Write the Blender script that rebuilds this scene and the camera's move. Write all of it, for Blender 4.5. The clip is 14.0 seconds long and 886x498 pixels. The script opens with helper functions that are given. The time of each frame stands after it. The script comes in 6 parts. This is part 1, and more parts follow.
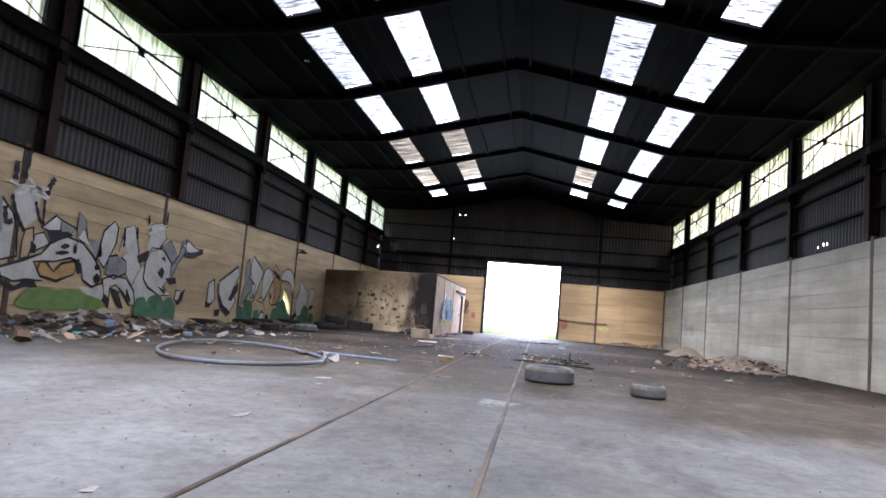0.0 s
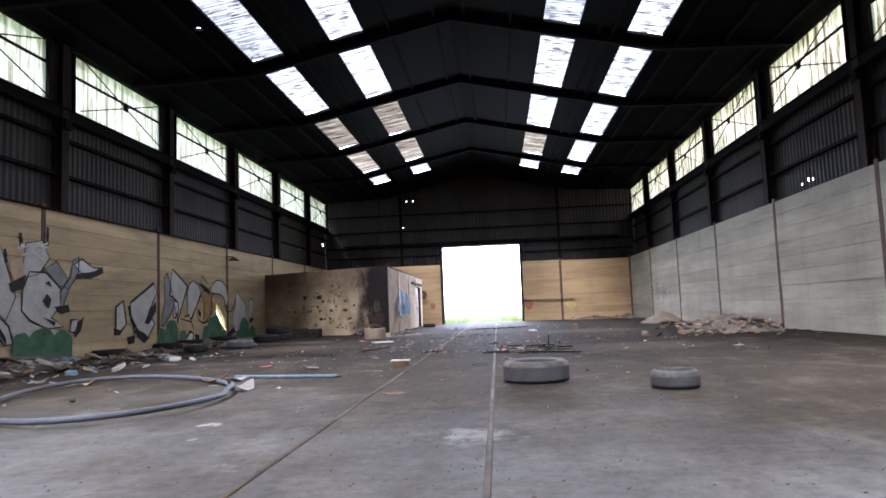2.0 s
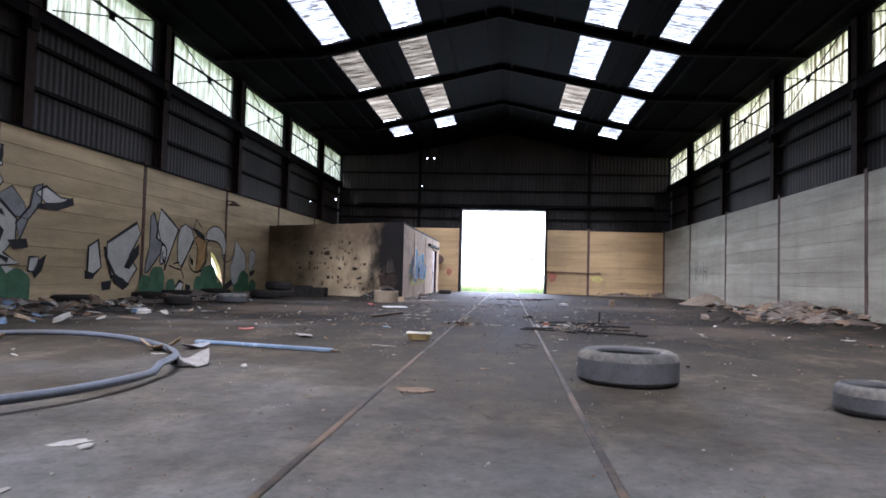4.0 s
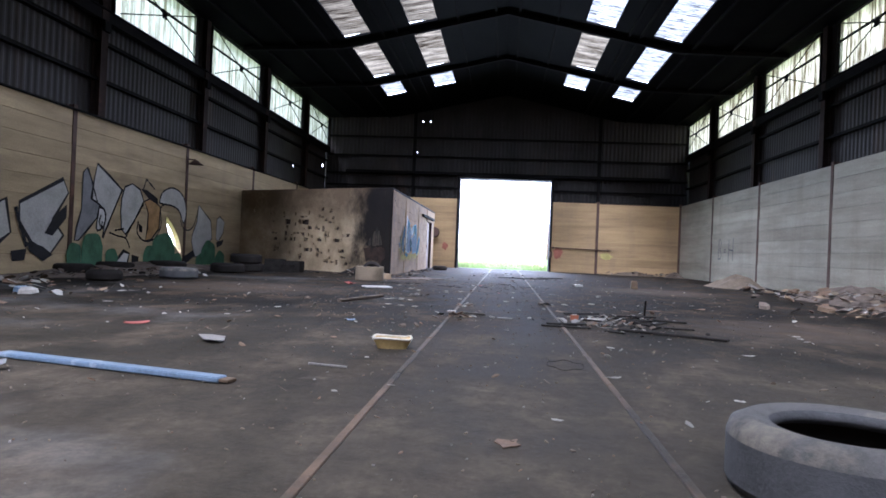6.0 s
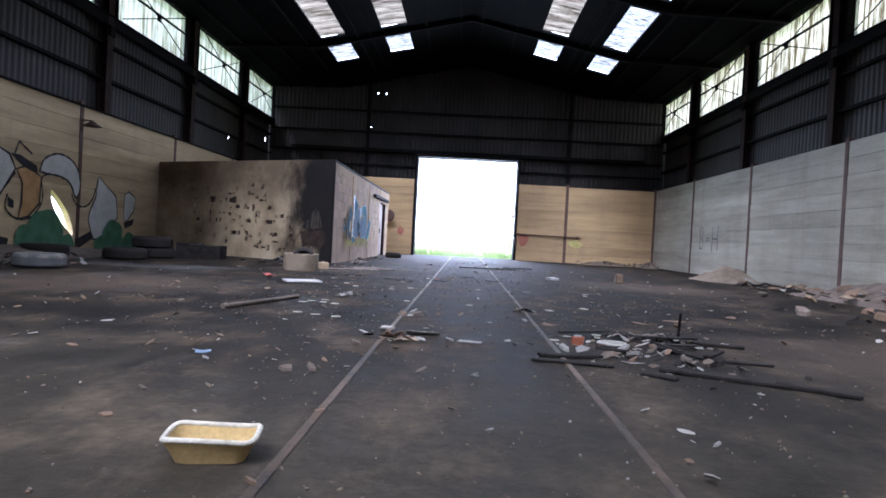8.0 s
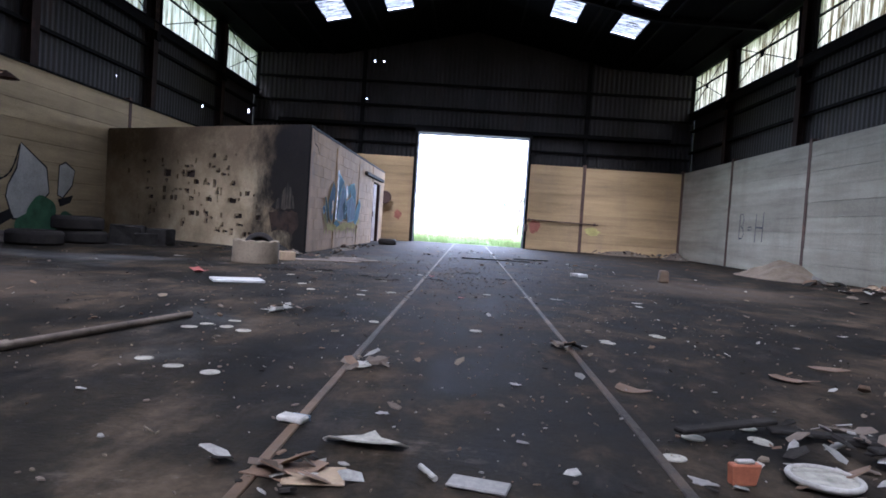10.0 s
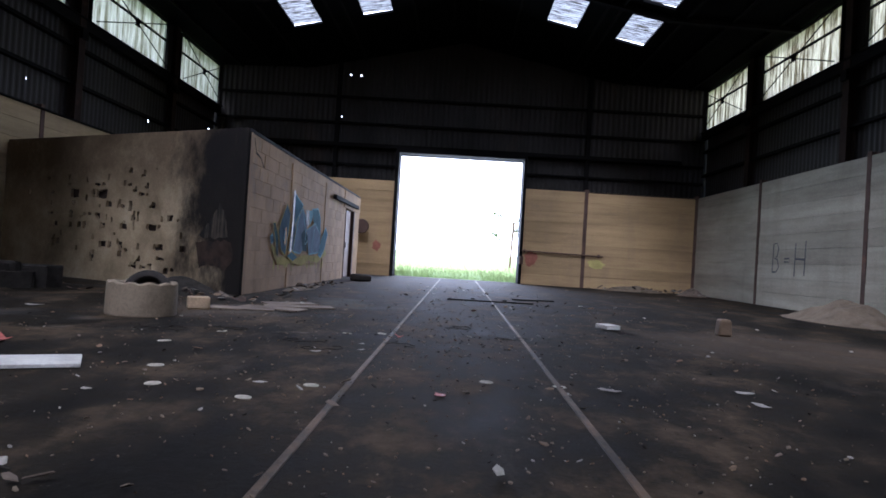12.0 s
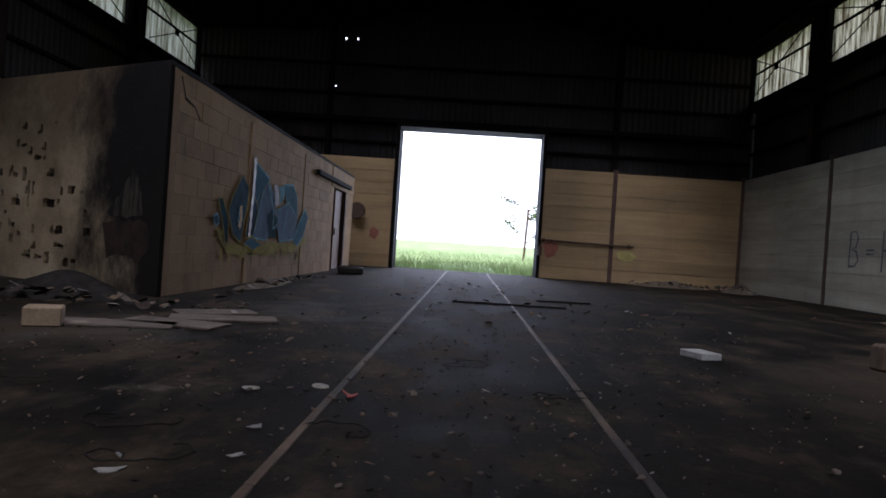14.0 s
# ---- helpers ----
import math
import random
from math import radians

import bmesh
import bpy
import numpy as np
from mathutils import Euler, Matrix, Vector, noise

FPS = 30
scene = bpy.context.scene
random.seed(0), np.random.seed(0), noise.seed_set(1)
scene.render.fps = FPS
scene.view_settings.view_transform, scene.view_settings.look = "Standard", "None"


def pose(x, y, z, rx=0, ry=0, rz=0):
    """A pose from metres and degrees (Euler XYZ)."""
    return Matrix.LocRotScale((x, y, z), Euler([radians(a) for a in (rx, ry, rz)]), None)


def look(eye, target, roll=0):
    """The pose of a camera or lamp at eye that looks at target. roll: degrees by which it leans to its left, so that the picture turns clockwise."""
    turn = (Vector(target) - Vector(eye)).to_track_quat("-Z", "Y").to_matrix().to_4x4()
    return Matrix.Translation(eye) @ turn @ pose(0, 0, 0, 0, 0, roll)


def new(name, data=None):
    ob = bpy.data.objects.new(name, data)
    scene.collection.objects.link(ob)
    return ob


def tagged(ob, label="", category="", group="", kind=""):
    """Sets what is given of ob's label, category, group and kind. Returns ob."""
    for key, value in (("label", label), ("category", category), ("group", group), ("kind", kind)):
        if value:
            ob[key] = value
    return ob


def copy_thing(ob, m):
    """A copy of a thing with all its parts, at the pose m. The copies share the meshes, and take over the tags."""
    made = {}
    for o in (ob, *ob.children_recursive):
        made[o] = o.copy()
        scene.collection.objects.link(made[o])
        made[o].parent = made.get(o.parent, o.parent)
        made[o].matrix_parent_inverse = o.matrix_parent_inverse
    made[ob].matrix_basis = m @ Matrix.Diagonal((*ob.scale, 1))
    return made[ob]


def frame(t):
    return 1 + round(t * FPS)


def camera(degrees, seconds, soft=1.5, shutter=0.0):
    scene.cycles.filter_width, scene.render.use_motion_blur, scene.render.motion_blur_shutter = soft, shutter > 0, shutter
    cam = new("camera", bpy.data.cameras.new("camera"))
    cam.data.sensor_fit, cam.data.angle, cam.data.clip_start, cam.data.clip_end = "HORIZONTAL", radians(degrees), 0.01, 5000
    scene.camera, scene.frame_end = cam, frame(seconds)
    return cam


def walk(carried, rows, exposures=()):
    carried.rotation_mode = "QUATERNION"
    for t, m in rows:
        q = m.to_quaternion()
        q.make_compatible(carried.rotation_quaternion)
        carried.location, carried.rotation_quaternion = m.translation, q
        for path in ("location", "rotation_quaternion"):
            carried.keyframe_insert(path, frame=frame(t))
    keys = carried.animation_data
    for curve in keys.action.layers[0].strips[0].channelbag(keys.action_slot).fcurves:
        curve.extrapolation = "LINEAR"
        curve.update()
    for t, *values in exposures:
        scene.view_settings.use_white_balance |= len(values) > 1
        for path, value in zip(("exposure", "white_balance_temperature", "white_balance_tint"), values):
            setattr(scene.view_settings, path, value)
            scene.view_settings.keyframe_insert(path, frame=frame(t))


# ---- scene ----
cam = camera(67.0, 14.0, soft=1.7)
# seconds, eye x y z, turn x y z
ROWS = [
    (0.0, 1.712, -0.534, 1.001, 95.66, -4.84, 7.90),
    (0.5, 1.677, 0.530, 0.939, 97.94, -1.66, 0.80),
    (1.0, 1.640, 1.008, 0.953, 98.04, 1.74, 7.62),
    (1.5, 1.596, 1.803, 0.972, 95.61, 2.19, 4.52),
    (2.0, 1.534, 2.498, 0.980, 95.13, 2.20, 4.63),
    (2.5, 1.406, 3.254, 0.973, 93.78, -0.02, 2.19),
    (3.0, 1.227, 3.927, 0.891, 93.76, -1.73, 7.24),
    (5.5, 0.737, 7.993, 0.857, 90.05, -1.22, 2.47),
    (6.0, 0.696, 8.814, 0.852, 90.26, -2.40, 5.28),
    (6.5, 0.687, 9.600, 0.850, 89.10, -2.30, 2.89),
    (7.0, 0.678, 10.523, 0.850, 89.10, -2.36, 4.76),
    (7.5, 0.646, 11.355, 0.851, 89.35, -2.95, 2.00),
    (10.0, 0.644, 15.607, 0.840, 87.96, -3.77, 2.25),
    (10.5, 0.650, 16.580, 0.838, 88.70, -5.15, 2.72),
    (11.0, 0.662, 17.474, 0.842, 88.55, -4.55, 2.74),
    (11.5, 0.695, 18.325, 0.870, 91.39, -5.73, 2.62),
    (12.0, 0.666, 19.222, 0.867, 90.76, -3.52, 1.28),
    (12.5, 0.674, 20.081, 0.851, 91.58, -3.88, 2.29),
    (13.0, 0.673, 20.967, 0.852, 91.51, -3.93, 0.87),
    (13.5, 0.688, 21.844, 0.848, 90.62, -5.21, 2.58),
    (14.0, 0.680, 22.675, 0.847, 89.87, -3.83, 2.09),
]
EXPOSURE = [(0.0, 3.2, 5550, 22), (0.5, 2.95, 5550, 22), (1.5, 2.9, 5550, 22), (3.0, 2.82, 5500, 22), (5.5, 2.66, 5200, 22), (7.5, 2.7, 5120, 22), (10.0, 2.42, 5080, 22), (11.0, 2.32, 5100, 22), (12.5, 1.38, 5280, 22), (14.0, 0.62, 5480, 22)]
walk(cam, [(t, pose(*p)) for t, *p in ROWS], exposures=EXPOSURE)

# ---- light: pale hazy daylight, through skylights, side glazing and the big doorway
sky_world = bpy.data.worlds.new("hazy_sky")
scene.world = sky_world
sky_world.use_nodes = True
wn = sky_world.node_tree.nodes
sky_tex = wn.new("ShaderNodeTexSky")
sky_tex.sky_type = "NISHITA"
sky_tex.sun_disc = False
sky_tex.sun_elevation, sky_tex.sun_rotation = radians(60), radians(200)
sky_tex.air_density, sky_tex.dust_density = 1.0, 1.5
sky_world.node_tree.links.new(sky_tex.outputs[0], wn["Background"].inputs[0])
wn["Background"].inputs[1].default_value = 0.15

sun = new("sun", bpy.data.lights.new("sun", "SUN"))
sun.data.energy, sun.data.angle, sun.data.color = 4.8, radians(45), (1.0, 0.97, 0.92)
sun.matrix_world = look((0, 0, 30), (6.84, 18.79, 30 - 34.6))


def daylight(name, at, target, w, h, watts, colour):
    lamp = new(name, bpy.data.lights.new(name, "AREA"))
    lamp.data.shape, lamp.data.size, lamp.data.size_y = "RECTANGLE", w, h
    lamp.data.energy, lamp.data.color = watts, colour
    lamp.matrix_world = look(at, target)
    return lamp


# sky over the four bands of roof lights, outside the side glazing and outside the doorway
COOL = (0.82, 0.91, 1.0)
for sx in (-5.13, -2.68, 3.85, 6.22):
    daylight("sky_over_rooflight", (sx, 17.0, 11.2), (sx, 17.0, 0), 1.3, 56.0, 540, COOL)
daylight("sky_beside_left_glazing", (-12.2, 19.0, 8.6), (-9.0, 19.0, 7.0), 58.0, 1.6, 140, (1.0, 1.0, 0.95))
daylight("sky_beside_right_glazing", (12.9, 19.0, 8.6), (9.0, 19.0, 7.0), 58.0, 1.6, 260, (1.0, 0.93, 0.8))
daylight("sky_in_doorway", (0.6, 49.6, 3.2), (0.6, 40.0, 2.4), 5.2, 5.0, 300, (0.9, 0.95, 1.0))

# ---- materials
def nodes_of(name, rough=0.85, metal=0.0):
    m = bpy.data.materials.new(name)
    m.use_nodes = True
    b = m.node_tree.nodes["Principled BSDF"]
    b.inputs["Roughness"].default_value = rough
    b.inputs["Metallic"].default_value = metal
    return m, m.node_tree.nodes, m.node_tree.links, b


def coords(N, L, scale, world=True):
    if world:
        src = N.new("ShaderNodeNewGeometry").outputs["Position"]
    else:
        src = N.new("ShaderNodeTexCoord").outputs["Object"]
    mp = N.new("ShaderNodeMapping")
    mp.inputs["Scale"].default_value = scale if hasattr(scale, "__len__") else (scale,) * 3
    L.new(src, mp.inputs["Vector"])
    return mp.outputs[0]


def noise_tex(N, L, scale, detail=6, rough=0.6, world=True, stretch=(1, 1, 1)):
    t = N.new("ShaderNodeTexNoise")
    t.inputs["Scale"].default_value, t.inputs["Detail"].default_value, t.inputs["Roughness"].default_value = scale, detail, rough
    L.new(coords(N, L, stretch, world), t.inputs["Vector"])
    return t.outputs[0]


def ramp(N, L, fac, stops):
    r = N.new("ShaderNodeValToRGB")
    e = r.color_ramp.elements
    while len(e) < len(stops):
        e.new(0.5)
    for k, (p, c) in zip(e, stops):
        k.position, k.color = p, (*c, 1) if len(c) == 3 else c
    L.new(fac, r.inputs[0])
    return r.outputs[0]


def fade(N, L, value, full, none, most=1.0):
    """most where value is under full, falling to 0 at none."""
    r = N.new("ShaderNodeMapRange")
    r.interpolation_type = "SMOOTHSTEP"
    for s, v in zip(("From Min", "From Max", "To Min", "To Max"), (full, none, most, 0.0)):
        r.inputs[s].default_value = v
    L.new(value, r.inputs["Value"])
    return r.outputs[0]


def blend(N, L, fac, a, b, kind="MIX"):
    x = N.new("ShaderNodeMix")
    x.data_type, x.blend_type = "RGBA", kind
    for s, v in ((x.inputs[0], fac), (x.inputs[6], a), (x.inputs[7], b)):
        if isinstance(v, bpy.types.NodeSocket):
            L.new(v, s)
        elif hasattr(v, "__len__"):
            s.default_value = (*v, 1)
        else:
            s.default_value = v
    return x.outputs[2]


def bump(N, L, bsdf, height, strength=0.4, dist=0.02):
    n = N.new("ShaderNodeBump")
    n.inputs["Strength"].default_value, n.inputs["Distance"].default_value = strength, dist
    L.new(height, n.inputs["Height"])
    L.new(n.outputs[0], bsdf.inputs["Normal"])


def surface(name, base, vary=0.35, scale=1.2, grain=25, rough=0.85, metal=0.0, stain=None, stain_at=0.58, stretch=(1, 1, 1), world=True, relief=0.35, piece=0.0, streak=None, spec=0.18):
    """Base colour with broad blotches, fine grain, an optional stain colour and relief."""
    m, N, L, b = nodes_of(name, rough, metal)
    b.inputs["Specular IOR Level"].default_value = spec
    dark = tuple(c * (1 - vary) for c in base)
    light = tuple(min(1, c * (1 + vary * 0.6)) for c in base)
    big = noise_tex(N, L, scale, 7, 0.65, world, stretch)
    col = ramp(N, L, big, [(0.3, dark), (0.52, base), (0.72, light)])
    fine = noise_tex(N, L, grain, 4, 0.7, world)
    col = blend(N, L, 0.55, col, ramp(N, L, fine, [(0.3, (0.45,) * 3), (0.7, (1.0,) * 3)]), "MULTIPLY")
    if stain:
        sm = noise_tex(N, L, scale * 0.55, 9, 0.7, world, stretch)
        col = blend(N, L, ramp(N, L, sm, [(stain_at, (0,) * 3), (stain_at + 0.14, (1,) * 3)]), col, stain)
    if streak:
        # runs of dirty water down the face, and board marks along it
        run = noise_tex(N, L, 0.9, 8, 0.7, world, (1.5, 1.5, 0.3))
        col = blend(N, L, ramp(N, L, run, [(0.5, (0,) * 3), (0.8, (0.7,) * 3)]), col, streak)
        board = noise_tex(N, L, 1.0, 5, 0.6, world, (0.35, 0.35, 7.0))
        col = blend(N, L, 0.3, col, ramp(N, L, board, [(0.36, (0.55,) * 3), (0.6, (1.0,) * 3)]), "MULTIPLY")
    if piece:
        oi = N.new("ShaderNodeObjectInfo")
        col = blend(N, L, piece, col, ramp(N, L, oi.outputs["Random"], [(0.0, (0.4,) * 3), (1.0, (1.0,) * 3)]), "MULTIPLY")
    L.new(col, b.inputs["Base Color"])
    L.new(ramp(N, L, fine, [(0.2, (max(0, rough - 0.15),) * 3), (0.8, (min(1, rough + 0.1),) * 3)]), b.inputs["Roughness"])
    if relief:
        bump(N, L, b, fine, relief, 0.01)
    return m


M_CONC_L = surface("stained_concrete", (0.57, 0.435, 0.245), 0.34, 0.9, 30, 0.9, stain=(0.36, 0.27, 0.175), stain_at=0.58, stretch=(1, 0.35, 2.2), piece=0.3, streak=(0.36, 0.27, 0.18))
M_CONC_R = surface("pale_concrete", (0.45, 0.412, 0.32), 0.28, 0.8, 30, 0.9, stain=(0.32, 0.29, 0.22), stain_at=0.57, stretch=(1, 0.35, 2.0), piece=0.3, streak=(0.25, 0.222, 0.168))
M_CONC_E = surface("tan_concrete", (0.51, 0.345, 0.172), 0.25, 0.9, 30, 0.9, stain=(0.27, 0.2, 0.13), stain_at=0.62, stretch=(0.35, 1, 2.2), piece=0.4, streak=(0.3, 0.21, 0.13))
M_CLAD = surface("dark_sheet_metal", (0.036, 0.031, 0.027), 0.4, 0.7, 12, 0.75, 0.0, stain=(0.06, 0.04, 0.028), stretch=(1, 1, 0.3), relief=0.1)
# near-black sheet colour puts the shade under the roof into the material
M_ROOF = surface("shade_black_roof_sheet", (0.0035, 0.0035, 0.0037), 0.4, 0.6, 10, 0.75, stain=(0.0065, 0.006, 0.0055), relief=0.1, spec=0.01)
M_STEEL = surface("rusty_steel", (0.1, 0.06, 0.045), 0.4, 2.0, 40, 0.8, 0.1, stain=(0.16, 0.075, 0.045))
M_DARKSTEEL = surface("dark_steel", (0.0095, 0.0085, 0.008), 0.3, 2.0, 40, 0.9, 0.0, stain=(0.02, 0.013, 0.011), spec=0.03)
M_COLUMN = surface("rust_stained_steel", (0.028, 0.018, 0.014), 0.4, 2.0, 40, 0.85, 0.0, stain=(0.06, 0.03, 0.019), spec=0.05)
M_RUBBER = surface("weathered_rubber", (0.088, 0.086, 0.084), 0.3, 5, 60, 0.8, stain=(0.14, 0.12, 0.09), stain_at=0.58)
M_RUBBER_D = surface("dark_rubber", (0.03, 0.025, 0.021), 0.3, 5, 60, 0.85, spec=0.08)
M_RAIL = surface("rail_steel", (0.13, 0.082, 0.046), 0.5, 1.4, 50, 0.7, 0.1, stain=(0.03, 0.023, 0.016), stain_at=0.42, stretch=(1, 0.6, 1))
M_BLOCK = surface("concrete_block", (0.37, 0.228, 0.108), 0.25, 1.5, 35, 0.92, stain=(0.22, 0.155, 0.1), piece=0.4)
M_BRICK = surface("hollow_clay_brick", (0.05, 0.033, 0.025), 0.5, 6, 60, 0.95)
M_SOIL = surface("sandy_spoil", (0.155, 0.12, 0.082), 0.3, 4, 40, 0.95, stain=(0.14, 0.11, 0.085))
M_DIRT = surface("dark_litter_soil", (0.13, 0.1, 0.075), 0.45, 3, 25, 0.95, stain=(0.24, 0.19, 0.14))
M_CONCRETE_RING = surface("cast_concrete", (0.21, 0.162, 0.108), 0.3, 3, 40, 0.9)
M_WHITE = surface("white_board", (0.5, 0.48, 0.43), 0.3, 3, 30, 0.6)
M_CARD = surface("grey_card", (0.24, 0.22, 0.19), 0.2, 5, 40, 0.85)
M_WOOD = surface("old_timber", (0.145, 0.098, 0.06), 0.4, 3, 50, 0.85, stretch=(0.3, 3, 1))
M_CHAR = surface("charred_wood", (0.03, 0.026, 0.022), 0.5, 6, 50, 0.95, spec=0.03)
M_FOAM = surface("yellowed_foam", (0.5, 0.35, 0.14), 0.2, 6, 60, 0.9)
M_FOAM_W = surface("pale_foam_skin", (0.6, 0.55, 0.42), 0.4, 9, 60, 0.85)
M_BLUE = surface("blue_grey_plastic", (0.15, 0.2, 0.26), 0.2, 5, 40, 0.55, stain=(0.42, 0.46, 0.48))
M_HOSE = surface("dusty_blue_pipe", (0.12, 0.13, 0.148), 0.3, 0.5, 40, 0.5, stain=(0.075, 0.062, 0.05), stain_at=0.48)
M_DOOR = surface("brown_painted_door", (0.16, 0.09, 0.055), 0.3, 2, 30, 0.7)
M_ORANGE = surface("orange_plastic", (0.36, 0.12, 0.06), 0.2, 4, 30, 0.6)
M_SILVER = surface("silver_spray_paint", (0.5, 0.48, 0.43), 0.22, 2.5, 30, 0.6)
M_BLACKP = surface("black_spray_paint", (0.02, 0.019, 0.02), 0.4, 3, 30, 0.7)
M_GREEN = surface("green_spray_paint", (0.07, 0.155, 0.085), 0.35, 3, 30, 0.75)
M_GREEN_L = surface("grass_green_spray_paint", (0.16, 0.24, 0.07), 0.3, 3, 30, 0.75)
M_OCHRE = surface("ochre_spray_paint", (0.42, 0.25, 0.1), 0.3, 3, 30, 0.75)
M_GREYP = surface("slate_spray_paint", (0.25, 0.248, 0.245), 0.3, 3, 30, 0.7)
M_CYAN = surface("teal_spray_paint", (0.012, 0.045, 0.06), 0.45, 3, 30, 0.9, spec=0.02)
M_YELLOWP = surface("yellow_spray_paint", (0.5, 0.42, 0.14), 0.3, 3, 30, 0.7)
M_PEACH = surface("peach_spray_paint", (0.5, 0.36, 0.22), 0.25, 3, 30, 0.8)
M_WHITEP = surface("chalky_white_spray_paint", (0.62, 0.6, 0.55), 0.22, 2.5, 30, 0.7)
M_REDP = surface("faded_red_paint", (0.34, 0.13, 0.085), 0.3, 3, 30, 0.8)


def dirt_dim_share(N, L, value):
    r = N.new("ShaderNodeMapRange")
    for s, v in zip(("From Min", "From Max", "To Min", "To Max"), (0.1, 0.85, 0.12, 1.0)):
        r.inputs[s].default_value = v
    L.new(value, r.inputs["Value"])
    return r.outputs[0]


def floor_material():
    m, N, L, b = nodes_of("worn_concrete_floor", 0.75)
    geo = N.new("ShaderNodeNewGeometry")
    sep = N.new("ShaderNodeSeparateXYZ")
    L.new(geo.outputs["Position"], sep.inputs[0])
    big = noise_tex(N, L, 0.28, 8, 0.62)
    mid = noise_tex(N, L, 1.2, 10, 0.7, True, (1.2, 0.75, 1))
    fine = noise_tex(N, L, 22, 5, 0.75)
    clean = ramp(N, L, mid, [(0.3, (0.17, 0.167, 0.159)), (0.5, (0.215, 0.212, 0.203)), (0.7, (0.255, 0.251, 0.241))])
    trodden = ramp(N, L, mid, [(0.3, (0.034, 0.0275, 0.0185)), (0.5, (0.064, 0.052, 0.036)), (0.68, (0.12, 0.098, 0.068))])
    # darkest tones, taking over with distance to paint in the dimmer far floor
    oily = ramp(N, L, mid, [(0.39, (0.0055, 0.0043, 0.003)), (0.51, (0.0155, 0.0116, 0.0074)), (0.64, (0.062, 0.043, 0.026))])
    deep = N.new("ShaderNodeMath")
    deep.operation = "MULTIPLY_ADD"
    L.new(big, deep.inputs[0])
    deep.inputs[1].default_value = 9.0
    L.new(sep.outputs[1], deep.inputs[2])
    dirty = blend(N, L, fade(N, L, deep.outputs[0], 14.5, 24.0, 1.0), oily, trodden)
    # swept slab gives way to oily dirt, with dim depth painted into its tones
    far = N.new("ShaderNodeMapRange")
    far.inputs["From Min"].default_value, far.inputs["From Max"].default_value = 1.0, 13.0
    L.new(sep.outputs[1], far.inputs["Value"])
    # share of the darker tones grows towards +x
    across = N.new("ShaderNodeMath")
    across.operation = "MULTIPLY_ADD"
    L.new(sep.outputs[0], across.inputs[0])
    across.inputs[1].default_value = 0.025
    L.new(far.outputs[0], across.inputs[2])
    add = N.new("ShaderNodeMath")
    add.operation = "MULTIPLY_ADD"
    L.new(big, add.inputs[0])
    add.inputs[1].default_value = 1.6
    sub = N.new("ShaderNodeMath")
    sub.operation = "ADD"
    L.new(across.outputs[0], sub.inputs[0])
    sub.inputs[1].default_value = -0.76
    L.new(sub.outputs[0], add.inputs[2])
    col = blend(N, L, dirt_dim_share(N, L, add.outputs[0]), clean, dirty)
    # crusts of brown dirt and black oil
    crust = noise_tex(N, L, 0.85, 10, 0.74, True, (1.5, 0.6, 1))
    col = blend(N, L, ramp(N, L, crust, [(0.55, (0,) * 3), (0.66, (0.7,) * 3)]), col, blend(N, L, 0.4, col, (0.11, 0.08, 0.054)))
    oil = noise_tex(N, L, 0.55, 9, 0.7, True, (1.5, 0.55, 1))
    col = blend(N, L, ramp(N, L, oil, [(0.53, (0,) * 3), (0.68, (0.6,) * 3)]), col, blend(N, L, 0.62, col, (0.008, 0.007, 0.007)))
    lumps = noise_tex(N, L, 7.0, 7, 0.75)
    col = blend(N, L, 0.45, col, ramp(N, L, lumps, [(0.36, (0.4,) * 3), (0.56, (1.0,) * 3), (0.72, (1.0,) * 3)]), "MULTIPLY")
    # whitish scuffs and crumbs
    chips = N.new("ShaderNodeTexVoronoi")
    chips.inputs["Scale"].default_value = 14
    L.new(coords(N, L, 1), chips.inputs["Vector"])
    col = blend(N, L, ramp(N, L, chips.outputs["Distance"], [(0.05, (0.14,) * 3), (0.08, (0.0,) * 3)]), col, (0.24, 0.22, 0.19))
    scuff = noise_tex(N, L, 0.75, 10, 0.75, True, (1.0, 1.6, 1))
    col = blend(N, L, ramp(N, L, scuff, [(0.62, (0,) * 3), (0.78, (0.5,) * 3)]), col, (0.25, 0.2, 0.15))
    # old plaster spilt across the track
    for at, reach in (((1.3, 7.8, 0), 0.75), ((-0.2, 6.9, 0), 0.45), ((2.3, 6.7, 0), 0.4)):
        d = N.new("ShaderNodeVectorMath")
        d.operation = "DISTANCE"
        L.new(geo.outputs["Position"], d.inputs[0])
        d.inputs[1].default_value = at
        w = N.new("ShaderNodeMath")
        w.operation = "MULTIPLY_ADD"
        L.new(noise_tex(N, L, 4.5, 9, 0.75), w.inputs[0])
        w.inputs[1].default_value = 1.7
        L.new(d.outputs["Value"], w.inputs[2])
        col = blend(N, L, fade(N, L, w.outputs[0], reach + 0.1, reach + 0.5, 0.4), col, (0.46, 0.44, 0.4))
    for at, reach in (((-4.6, 21.6, 0), 1.5), ((4.8, 27.5, 0), 1.6), ((4.6, 18.0, 0), 1.3), ((-2.6, 27.8, 0), 0.6)):
        d = N.new("ShaderNodeVectorMath")
        d.operation = "DISTANCE"
        L.new(geo.outputs["Position"], d.inputs[0])
        d.inputs[1].default_value = at
        w = N.new("ShaderNodeMath")
        w.operation = "MULTIPLY_ADD"
        L.new(noise_tex(N, L, 1.6, 9, 0.7), w.inputs[0])
        w.inputs[1].default_value = 2.6
        L.new(d.outputs["Value"], w.inputs[2])
